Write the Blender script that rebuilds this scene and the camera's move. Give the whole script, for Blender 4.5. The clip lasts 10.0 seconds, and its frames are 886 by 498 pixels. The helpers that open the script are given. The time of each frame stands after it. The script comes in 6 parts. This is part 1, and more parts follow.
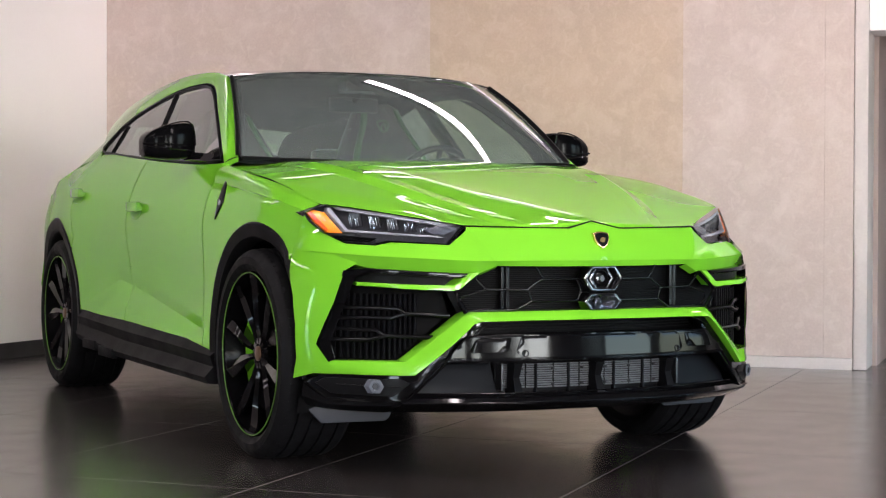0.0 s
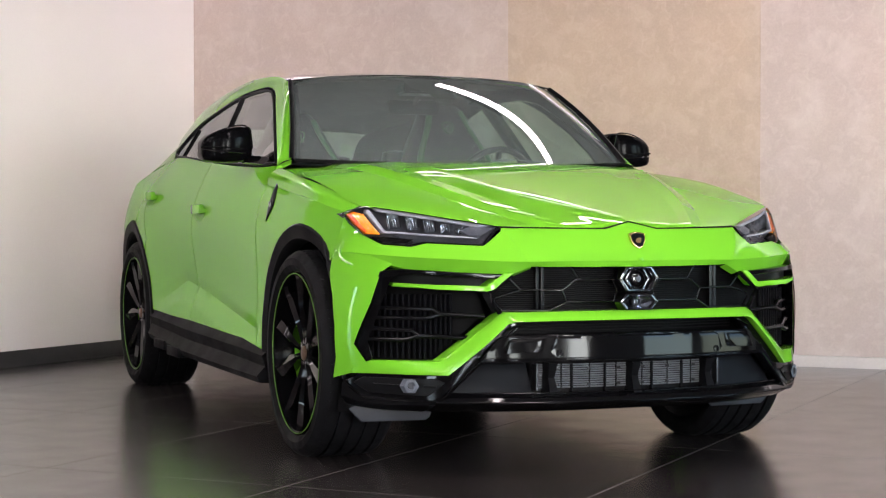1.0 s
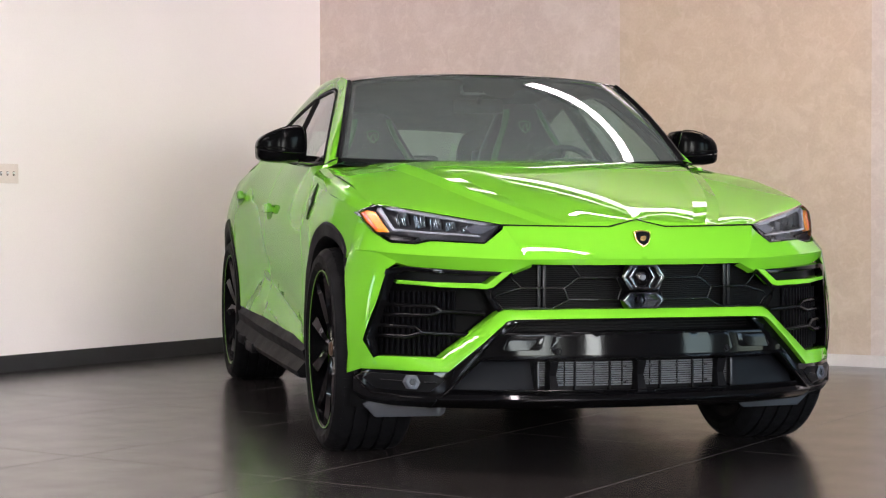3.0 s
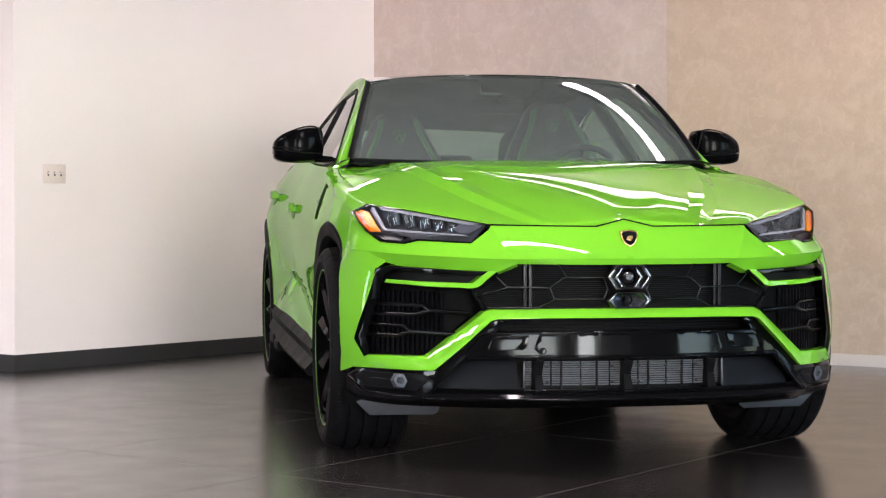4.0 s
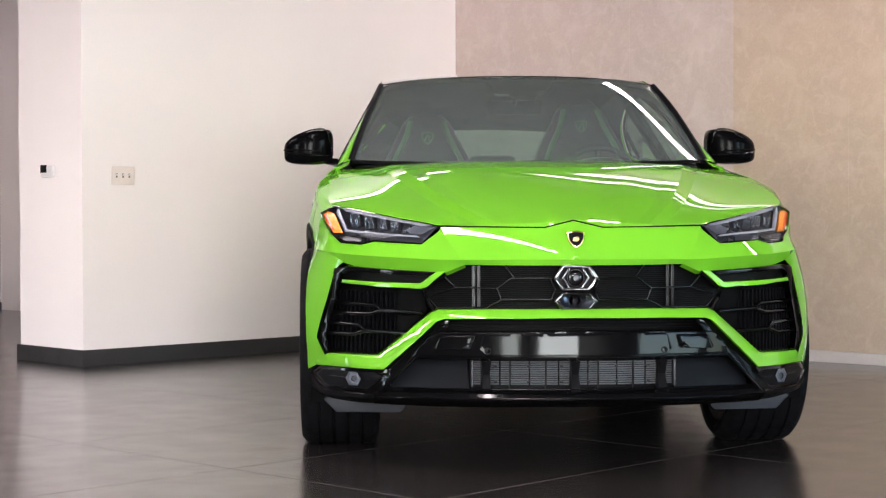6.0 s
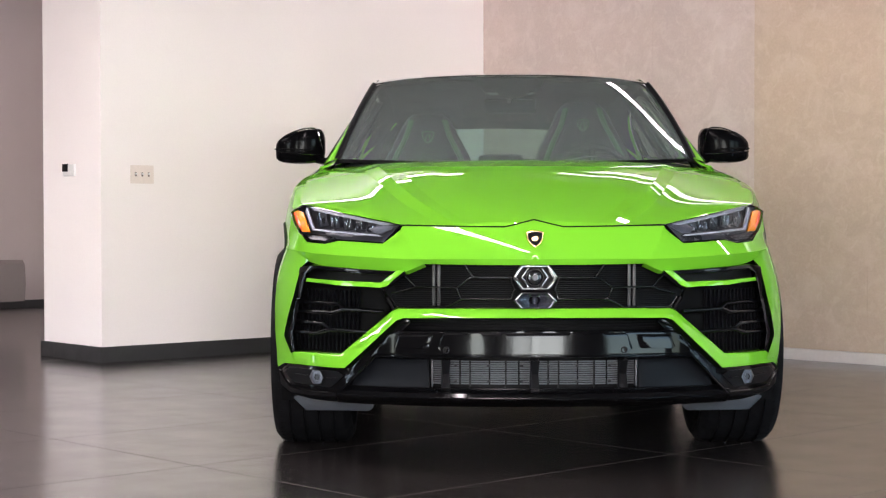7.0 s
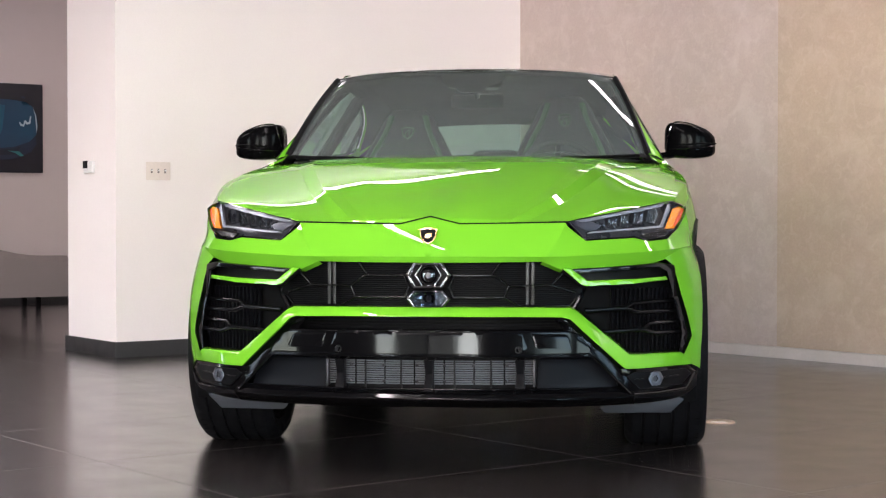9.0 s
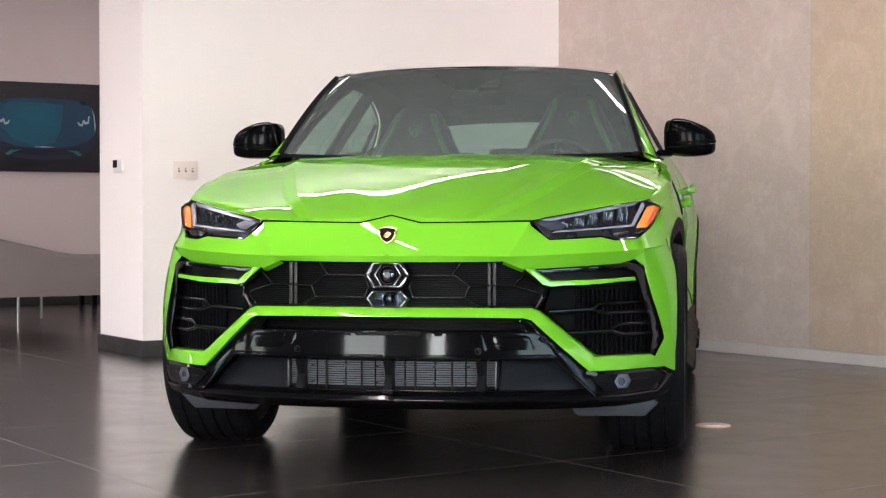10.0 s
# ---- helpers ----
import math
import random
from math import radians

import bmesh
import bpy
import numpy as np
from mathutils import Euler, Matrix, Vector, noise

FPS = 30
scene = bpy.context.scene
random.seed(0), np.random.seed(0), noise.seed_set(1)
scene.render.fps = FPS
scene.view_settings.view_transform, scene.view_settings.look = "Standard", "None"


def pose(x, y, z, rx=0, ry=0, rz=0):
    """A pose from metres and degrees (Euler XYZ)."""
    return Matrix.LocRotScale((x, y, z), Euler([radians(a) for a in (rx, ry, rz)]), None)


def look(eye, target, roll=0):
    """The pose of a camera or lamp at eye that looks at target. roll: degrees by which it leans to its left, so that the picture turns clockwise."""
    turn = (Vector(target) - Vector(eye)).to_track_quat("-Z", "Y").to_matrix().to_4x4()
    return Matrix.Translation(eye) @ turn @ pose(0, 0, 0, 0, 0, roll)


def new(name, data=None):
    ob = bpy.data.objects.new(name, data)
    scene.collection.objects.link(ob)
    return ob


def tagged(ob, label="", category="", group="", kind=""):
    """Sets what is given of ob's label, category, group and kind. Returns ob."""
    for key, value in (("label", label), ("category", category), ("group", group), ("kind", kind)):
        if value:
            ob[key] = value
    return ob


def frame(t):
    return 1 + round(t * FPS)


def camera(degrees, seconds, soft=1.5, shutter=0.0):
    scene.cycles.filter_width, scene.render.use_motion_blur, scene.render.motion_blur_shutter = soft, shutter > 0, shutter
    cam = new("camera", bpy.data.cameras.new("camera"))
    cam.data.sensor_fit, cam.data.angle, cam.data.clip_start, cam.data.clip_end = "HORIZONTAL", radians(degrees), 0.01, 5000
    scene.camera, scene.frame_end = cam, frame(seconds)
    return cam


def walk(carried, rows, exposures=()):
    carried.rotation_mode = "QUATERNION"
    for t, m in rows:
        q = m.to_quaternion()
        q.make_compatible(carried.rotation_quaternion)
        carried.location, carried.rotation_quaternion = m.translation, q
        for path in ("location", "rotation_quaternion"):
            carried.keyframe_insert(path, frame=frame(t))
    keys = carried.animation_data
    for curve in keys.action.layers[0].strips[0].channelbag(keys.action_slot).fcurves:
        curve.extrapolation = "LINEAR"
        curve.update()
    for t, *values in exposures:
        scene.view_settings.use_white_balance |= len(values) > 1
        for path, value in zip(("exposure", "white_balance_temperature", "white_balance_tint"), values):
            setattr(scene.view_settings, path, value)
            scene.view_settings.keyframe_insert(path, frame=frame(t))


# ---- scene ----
cam = camera(29.60, 10.0, soft=1.24)
PATH = [
    (0.0, pose(-3.072, -5.924, 0.883, 89.04, 0, -26.15) @ pose(0, 0, 0, 0, 0, 0.17)),
    (0.5, pose(-2.949, -6.009, 0.891, 89.00, 0, -24.05) @ pose(0, 0, 0, 0, 0, 0.04)),
    (1.0, pose(-2.801, -6.101, 0.887, 89.04, 0, -21.78) @ pose(0, 0, 0, 0, 0, -0.07)),
    (1.5, pose(-2.637, -6.189, 0.882, 89.07, 0, -19.64) @ pose(0, 0, 0, 0, 0, -0.10)),
    (2.0, pose(-2.450, -6.260, 0.881, 89.06, 0, -17.64) @ pose(0, 0, 0, 0, 0, -0.10)),
    (2.5, pose(-2.258, -6.331, 0.882, 89.03, 0, -15.73) @ pose(0, 0, 0, 0, 0, -0.10)),
    (4.0, pose(-1.632, -6.522, 0.882, 89.01, 0, -9.91) @ pose(0, 0, 0, 0, 0, -0.06)),
    (4.5, pose(-1.422, -6.588, 0.892, 88.96, 0, -8.08) @ pose(0, 0, 0, 0, 0, -0.08)),
    (5.0, pose(-1.212, -6.647, 0.900, 88.91, 0, -6.38) @ pose(0, 0, 0, 0, 0, -0.11)),
    (5.5, pose(-0.993, -6.690, 0.895, 88.95, 0, -4.68) @ pose(0, 0, 0, 0, 0, -0.15)),
    (7.0, pose(-0.318, -6.732, 0.899, 88.86, 0, 0.01) @ pose(0, 0, 0, 0, 0, -0.11)),
    (7.5, pose(-0.095, -6.710, 0.893, 88.87, 0, 1.35) @ pose(0, 0, 0, 0, 0, -0.02)),
    (8.0, pose(0.131, -6.682, 0.895, 88.84, 0, 2.63) @ pose(0, 0, 0, 0, 0, -0.01)),
    (8.5, pose(0.362, -6.634, 0.896, 88.80, 0, 4.00) @ pose(0, 0, 0, 0, 0, -0.00)),
    (9.0, pose(0.600, -6.588, 0.896, 88.77, 0, 5.54) @ pose(0, 0, 0, 0, 0, -0.01)),
    (9.5, pose(0.834, -6.516, 0.888, 88.82, 0, 7.21) @ pose(0, 0, 0, 0, 0, 0.07)),
    (10.0, pose(1.074, -6.440, 0.894, 88.75, 0, 9.12) @ pose(0, 0, 0, 0, 0, -0.00)),
]
walk(cam, PATH, [(0.0, 3.80, 6650, 12.5), (2.5, 3.82, 6650, 12.5), (5.0, 3.81, 6650, 12.5), (7.0, 3.82, 6650, 12.5), (10.0, 3.82, 6650, 12.5)])

# ---- light ----
world = bpy.data.worlds.new("sky")
scene.world = world
world.use_nodes = True
wn = world.node_tree.nodes
sky = wn.new("ShaderNodeTexSky")
sky.sky_type, sky.sun_disc = "NISHITA", False
sky.sun_elevation, sky.sun_rotation = radians(48), radians(200)
wn["Background"].inputs[1].default_value = 0.15
world.node_tree.links.new(sky.outputs[0], wn["Background"].inputs[0])

sun = new("sun", bpy.data.lights.new("sun", "SUN"))
sun.data.energy, sun.data.angle, sun.data.color = 2.0, radians(0.5), (1.0, 0.95, 0.88)
sun.matrix_basis = look((0, 0, 10), (2.2, 6.0, 0))

STRIP_GLOW = 6.0
DAYLIGHT = 24.0
NEUTRAL, BLUE_SKY = (1.0, 0.94, 0.97), (0.55, 0.78, 1.0)

# ---- small tools ----
from mathutils.geometry import delaunay_2d_cdt


def thing(name, place, label, category, group="", kind=""):
    ob = new(name)
    ob.empty_display_size = 0.1
    ob.matrix_basis = Matrix.Translation(place)
    return tagged(ob, label, category, group, kind)


def adopt(ob, parent):
    ob.parent = parent
    if parent.parent is None:
        ob.matrix_parent_inverse = parent.matrix_basis.inverted()


def part(name, bm, material, parent, label="", sharp=25):
    """Links bm as one mesh under parent, or as a thing of its own where parent is None."""
    if not isinstance(bm, bpy.types.Mesh):
        me = bpy.data.meshes.new(name)
        bmesh.ops.recalc_face_normals(bm, faces=bm.faces)
        bm.to_mesh(me)
        bm.free()
        me.materials.append(material)
        me.shade_smooth()
        me.set_sharp_from_angle(angle=radians(sharp))
    else:
        me = bm
    ob = new(name, me)
    if parent is not None:
        adopt(ob, parent)
    if label:
        ob["label"] = label
    return ob


def add(bm, verts, faces):
    vs = [bm.verts.new(v) for v in verts]
    for f in faces:
        try:
            bm.faces.new([vs[i] for i in f])
        except ValueError:
            pass
    return vs


def box(bm, lo, hi, bevel=0.0, m=None):
    """A box between two corners, with bevelled edges, turned by m."""
    tmp = bmesh.new()
    c = [(x, y, z) for x in (lo[0], hi[0]) for y in (lo[1], hi[1]) for z in (lo[2], hi[2])]
    add(tmp, c, [(0, 1, 3, 2), (4, 6, 7, 5), (0, 4, 5, 1), (2, 3, 7, 6), (0, 2, 6, 4), (1, 5, 7, 3)])
    if bevel:
        bmesh.ops.bevel(tmp, geom=tmp.edges[:], offset=bevel, segments=2, affect="EDGES", profile=0.6)
    if m is not None:
        bmesh.ops.transform(tmp, matrix=m, verts=tmp.verts)
    join(bm, tmp)


def join(bm, other):
    me = bpy.data.meshes.new("tmp")
    other.to_mesh(me)
    other.free()
    bm.from_mesh(me)
    bpy.data.meshes.remove(me)


def smooth_line(pts, n):
    """n points, evenly spaced, on a curve through pts."""
    p = np.array(pts, float)
    if len(p) > 2:
        q = np.vstack([2 * p[0] - p[1], p, 2 * p[-1] - p[-2]])
        out = []
        for i in range(1, len(q) - 2):
            a, b, c, d = q[i - 1], q[i], q[i + 1], q[i + 2]
            for k in range(16):
                t = k / 16
                out.append(0.5 * (2 * b + (c - a) * t + (2 * a - 5 * b + 4 * c - d) * t * t + (3 * b - a - 3 * c + d) * t ** 3))
        out.append(p[-1])
        p = np.array(out)
    return even(p, n)


def even(pts, n):
    p = np.array(pts, float)
    s = np.concatenate([[0], np.cumsum(np.linalg.norm(np.diff(p, axis=0), axis=1))])
    u = np.linspace(0, s[-1], n)
    return np.stack([np.interp(u, s, p[:, k]) for k in range(p.shape[1])], 1)


def loft(rows, n=24, m=4, curved=True, across=False, bm=None):
    """A sheet through rows of points: n points along each row, m steps from row to row; across: rounded from row to row."""
    bm = bm or bmesh.new()
    g = [smooth_line(r, n) if curved else even(r, n) for r in rows]
    lines = []
    for j in range(n):
        col = np.array([r[j] for r in g])
        if across:
            lines.append(smooth_line(col, (len(rows) - 1) * m + 1))
        else:
            lines.append(np.array([col[i] + (col[i + 1] - col[i]) * k / m for i in range(len(rows) - 1) for k in range(m)] + [col[-1]]))
    k = len(lines[0])
    add(bm, [tuple(v) for ln in lines for v in ln],
        [(j * k + i, j * k + i + 1, (j + 1) * k + i + 1, (j + 1) * k + i) for j in range(n - 1) for i in range(k - 1)])
    return bm


def facets(rows, per=5, m=4, bm=None, curved=False, soft=False):
    """A sheet through rows whose points answer one another; per: steps from point to point, m: from row to row; soft: rounded from row to row."""
    bm = bm or bmesh.new()
    k = len(rows[0])
    g = []
    for r in rows:
        r = np.array(r, float)
        u = np.linspace(0, k - 1, (k - 1) * per + 1)
        if curved:
            q = np.vstack([2 * r[0] - r[1], r, 2 * r[-1] - r[-2]])
            out = []
            for x in u:
                i = min(int(x), k - 2)
                t = x - i
                a, b, c, d = q[i], q[i + 1], q[i + 2], q[i + 3]
                out.append(0.5 * (2 * b + (c - a) * t + (2 * a - 5 * b + 4 * c - d) * t * t + (3 * b - a - 3 * c + d) * t ** 3))
            g.append(np.array(out))
        else:
            g.append(np.stack([np.interp(u, range(k), r[:, c]) for c in range(3)], 1))
    lines = []
    q = [2 * g[0] - g[1]] + g + [2 * g[-1] - g[-2]]
    for i in range(len(g) - 1):
        for t in (j / m for j in range(m)):
            a, b, c, d = q[i], q[i + 1], q[i + 2], q[i + 3]
            lines.append(0.5 * (2 * b + (c - a) * t + (2 * a - 5 * b + 4 * c - d) * t * t + (3 * b - a - 3 * c + d) * t ** 3) if soft else b + (c - b) * t)
    lines.append(g[-1])
    n = len(lines[0])
    add(bm, [tuple(v) for ln in lines for v in ln],
        [(j * n + i, j * n + i + 1, (j + 1) * n + i + 1, (j + 1) * n + i) for j in range(len(lines) - 1) for i in range(n - 1)])
    return bm


def mirrored(bm):
    """Adds the other half, x turned round, and welds the middle."""
    g = bmesh.ops.duplicate(bm, geom=bm.verts[:] + bm.edges[:] + bm.faces[:])["geom"]
    vs = [e for e in g if isinstance(e, bmesh.types.BMVert)]
    for v in vs:
        v.co.x = -v.co.x
    bmesh.ops.reverse_faces(bm, faces=[e for e in g if isinstance(e, bmesh.types.BMFace)])
    mid = [v for v in bm.verts if abs(v.co.x) < 1e-4]
    bmesh.ops.remove_doubles(bm, verts=mid, dist=2e-4)
    return bm


def side(bm, sd):
    """bm as it is for the side x > 0, turned round for the other."""
    if sd < 0:
        for v in bm.verts:
            v.co.x = -v.co.x
        bmesh.ops.reverse_faces(bm, faces=bm.faces[:])
    return bm


def whole_outline(half):
    """A closed outline over both sides from the half with x >= 0, given from the middle round to the middle."""
    return list(half) + [(-x, z) for x, z in half[::-1] if x > 0]


def dense(poly, step):
    out = []
    for a, b in zip(poly, list(poly[1:]) + [poly[0]]):
        k = max(1, int(math.dist(a, b) / step))
        out += [(a[0] + (b[0] - a[0]) * i / k, a[1] + (b[1] - a[1]) * i / k) for i in range(k)]
    return out


def inside(p, poly):
    hit = False
    for (x0, y0), (x1, y1) in zip(poly, list(poly[1:]) + [poly[0]]):
        if (y0 > p[1]) != (y1 > p[1]) and p[0] < (x1 - x0) * (p[1] - y0) / (y1 - y0) + x0:
            hit = not hit
    return hit


def panel(outline, fn, back=(0, 0.03, 0), holes=(), step=0.03, bevel=0.0, bm=None, lines=()):
    """A sheet with that outline (and holes) in two coordinates, bent by fn into space, with a thickness back; lines: creases that edges follow."""
    loops = [dense(outline, step)] + [dense(h, step) for h in holes]
    vs, es = [], []
    for lp in loops:
        b = len(vs)
        vs += lp
        es += [(b + i, b + (i + 1) % len(lp)) for i in range(len(lp))]
    for ln in lines:
        pts = dense(list(ln) + list(ln)[-2:0:-1], step)
        pts = [p for p in pts[:len(pts) // 2 + 1] if inside(p, outline)]
        b = len(vs)
        vs += pts
        es += [(b + i, b + i + 1) for i in range(len(pts) - 1)]
    lo, hi = np.min(loops[0], axis=0), np.max(loops[0], axis=0)
    edge = np.array(vs)
    for i in range(1, int((hi[0] - lo[0]) / step) + 1):
        for j in range(1, int((hi[1] - lo[1]) / step) + 1):
            p = (lo[0] + i * step, lo[1] + j * step)
            if inside(p, outline) and not any(inside(p, h) for h in holes) and np.min(np.abs(edge - p).max(1)) > step * 0.35:
                vs.append(p)
    v2, e2, f2 = delaunay_2d_cdt([Vector(v) for v in vs], es, [], 0, 1e-6)[:3]
    tmp = bmesh.new()
    front = [tmp.verts.new(fn(v.x, v.y)) for v in v2]
    for f in f2:
        c = sum((v2[i] for i in f), Vector((0, 0))) / len(f)
        if inside(c, outline) and not any(inside(c, h) for h in holes):
            tmp.faces.new([front[i] for i in f])
    for v in [v for v in tmp.verts if not v.link_faces]:
        tmp.verts.remove(v)
    if back:
        rim = [e for e in tmp.edges if len(e.link_faces) == 1]
        far = {v: tmp.verts.new(v.co + Vector(back)) for v in {v for e in rim for v in e.verts}}
        for e in rim:
            a, b = e.verts
            tmp.faces.new((a, b, far[b], far[a]))
        if bevel:
            bmesh.ops.recalc_face_normals(tmp, faces=tmp.faces)
            bmesh.ops.bevel(tmp, geom=rim, offset=bevel, segments=2, affect="EDGES", profile=0.5)
    if bm is None:
        return tmp
    join(bm, tmp)
    return bm


def tube(pts, r, n=6, closed=False, bm=None, flat=1.0):
    """A round bar along pts."""
    bm = bm or bmesh.new()
    p = [Vector(q) for q in pts]
    k = len(p)
    rings = []
    for i in range(k):
        a = p[i - 1] if (i or closed) else p[i]
        b = p[(i + 1) % k] if (i < k - 1 or closed) else p[i]
        d = (b - a).normalized()
        s = d.cross(Vector((0, 0, 1)))
        s = d.cross(Vector((0, 1, 0))) if s.length < 0.1 else s
        s.normalize()
        w = s.cross(d)
        rings.append([bm.verts.new(p[i] + s * (r * math.cos(h)) + w * (r * flat * math.sin(h))) for h in (2 * math.pi * j / n for j in range(n))])
    for i in range(k if closed else k - 1):
        a, b = rings[i], rings[(i + 1) % k]
        for j in range(n):
            bm.faces.new((a[j], a[(j + 1) % n], b[(j + 1) % n], b[j]))
    if not closed:
        bm.faces.new(rings[0])
        bm.faces.new(rings[-1][::-1])
    return bm


def turned(profile, n=48, axis="x", bm=None, closed=False):
    """A turned body: profile of (along the axis, radius)."""
    bm = bm or bmesh.new()
    rings = []
    for a, r in profile:
        ring = []
        for j in range(n):
            h = 2 * math.pi * j / n
            c, s = r * math.cos(h), r * math.sin(h)
            ring.append(bm.verts.new({"x": (a, c, s), "y": (c, a, s), "z": (c, s, a)}[axis]))
        rings.append(ring)
    ends = list(zip(rings, rings[1:])) + ([(rings[-1], rings[0])] if closed else [])
    for a, b in ends:
        for j in range(n):
            bm.faces.new((a[j], a[(j + 1) % n], b[(j + 1) % n], b[j]))
    return bm


def prism(poly, z0, z1, bm=None, bevel=0.0, m=None):
    """An upright body over a plan outline."""
    tmp = bmesh.new()
    lo = [tmp.verts.new((x, y, z0)) for x, y in poly]
    hi = [tmp.verts.new((x, y, z1)) for x, y in poly]
    k = len(poly)
    tmp.faces.new(lo[::-1])
    tmp.faces.new(hi)
    for i in range(k):
        tmp.faces.new((lo[i], lo[(i + 1) % k], hi[(i + 1) % k], hi[i]))
    if bevel:
        bmesh.ops.bevel(tmp, geom=tmp.edges[:], offset=bevel, segments=2, affect="EDGES")
    if m is not None:
        bmesh.ops.transform(tmp, matrix=m, verts=tmp.verts)
    if bm is None:
        return tmp
    join(bm, tmp)
    return bm

# ---- materials ----
def material(name, colour, rough=0.5, metal=0.0, coat=0.0, grain=0.0, scale=40.0, blotch=0.0, blotch_scale=3.0,
             bump=0.0, rough_var=0.0, spec=0.5, other=None, stretch=(1, 1, 1)):
    """A plain surface with grain and blotches in colour, gloss and relief; other: the colour the blotches go to."""
    m = bpy.data.materials.new(name)
    m.use_nodes = True
    nt = m.node_tree
    bs = nt.nodes["Principled BSDF"]
    bs.inputs["Metallic"].default_value = metal
    bs.inputs["Roughness"].default_value = rough
    bs.inputs["Specular IOR Level"].default_value = spec
    bs.inputs["Coat Weight"].default_value = coat
    bs.inputs["Coat Roughness"].default_value = 0.02
    bs.inputs["Base Color"].default_value = (*colour, 1)
    co = nt.nodes.new("ShaderNodeTexCoord")
    mp = nt.nodes.new("ShaderNodeMapping")
    mp.inputs["Scale"].default_value = stretch
    nt.links.new(co.outputs["Object"], mp.inputs["Vector"])

    def cloud(s, detail):
        t = nt.nodes.new("ShaderNodeTexNoise")
        t.inputs["Scale"].default_value = s
        t.inputs["Detail"].default_value = detail
        nt.links.new(mp.outputs[0], t.inputs["Vector"])
        return t.outputs[0]

    def mixed(a, b, f, amount):
        r = nt.nodes.new("ShaderNodeMapRange")
        r.inputs[1].default_value, r.inputs[2].default_value = 0.35, 0.65
        r.inputs[3].default_value, r.inputs[4].default_value = 0.0, amount
        nt.links.new(f, r.inputs[0])
        x = nt.nodes.new("ShaderNodeMix")
        x.data_type = "RGBA"
        nt.links.new(r.outputs[0], x.inputs[0])
        for v, i in ((a, 6), (b, 7)):
            if isinstance(v, tuple):
                x.inputs[i].default_value = (*v, 1)
            else:
                nt.links.new(v, x.inputs[i])
        return x.outputs[2]

    col = colour
    if blotch:
        col = mixed(col, other or tuple(c * 0.6 for c in colour), cloud(blotch_scale, 5), blotch)
    if grain:
        col = mixed(col, tuple(c * 0.55 for c in colour), cloud(scale, 3), grain)
    if not isinstance(col, tuple):
        nt.links.new(col, bs.inputs["Base Color"])
    if rough_var:
        r = nt.nodes.new("ShaderNodeMapRange")
        r.inputs[1].default_value, r.inputs[2].default_value = 0.3, 0.7
        r.inputs[3].default_value, r.inputs[4].default_value = rough - rough_var, rough + rough_var
        nt.links.new(cloud(blotch_scale * 2.3, 4), r.inputs[0])
        nt.links.new(r.outputs[0], bs.inputs["Roughness"])
    if bump:
        b = nt.nodes.new("ShaderNodeBump")
        b.inputs["Strength"].default_value = 1.0
        b.inputs["Distance"].default_value = bump
        nt.links.new(cloud(scale, 4), b.inputs["Height"])
        nt.links.new(b.outputs[0], bs.inputs["Normal"])
    return m


def pane(name, tint, gloss=1.0, haze=0.0, power=4.5):
    """Thin glass: clear or tinted, with mirror gloss that grows at grazing angles; haze: share of pale colour painted
    in for reflected ceiling light.
    """
    m = bpy.data.materials.new(name)
    m.use_nodes = True
    nt = m.node_tree
    nt.nodes.remove(nt.nodes["Principled BSDF"])
    tr, gl = nt.nodes.new("ShaderNodeBsdfTransparent"), nt.nodes.new("ShaderNodeBsdfGlossy")
    fr, mx = nt.nodes.new("ShaderNodeLayerWeight"), nt.nodes.new("ShaderNodeMixShader")
    pw, mu = nt.nodes.new("ShaderNodeMath"), nt.nodes.new("ShaderNodeMath")
    tr.inputs[0].default_value = (*tint, 1)
    gl.inputs["Roughness"].default_value = 0.01
    pw.operation, pw.inputs[1].default_value = "POWER", power
    mu.operation = "MULTIPLY_ADD"
    mu.inputs[1].default_value, mu.inputs[2].default_value = 0.94 * gloss, 0.05 * gloss
    nt.links.new(fr.outputs["Facing"], pw.inputs[0])
    nt.links.new(pw.outputs[0], mu.inputs[0])
    nt.links.new(mu.outputs[0], mx.inputs[0])
    # grey-green diffuse share, put into the glass for the hazy reflection
    df, mf = nt.nodes.new("ShaderNodeBsdfDiffuse"), nt.nodes.new("ShaderNodeMixShader")
    df.inputs[0].default_value = (0.55, 0.64, 0.61, 1)
    mf.inputs[0].default_value = haze
    nt.links.new(tr.outputs[0], mf.inputs[1])
    nt.links.new(df.outputs[0], mf.inputs[2])
    nt.links.new(mf.outputs[0], mx.inputs[1])
    nt.links.new(gl.outputs[0], mx.inputs[2])
    nt.links.new(mx.outputs[0], nt.nodes["Material Output"].inputs[0])
    return m


def glow(name, colour, strength):
    m = bpy.data.materials.new(name)
    m.use_nodes = True
    bs = m.node_tree.nodes["Principled BSDF"]
    bs.inputs["Base Color"].default_value = (*colour, 1)
    bs.inputs["Emission Color"].default_value = (*colour, 1)
    bs.inputs["Emission Strength"].default_value = strength
    return m


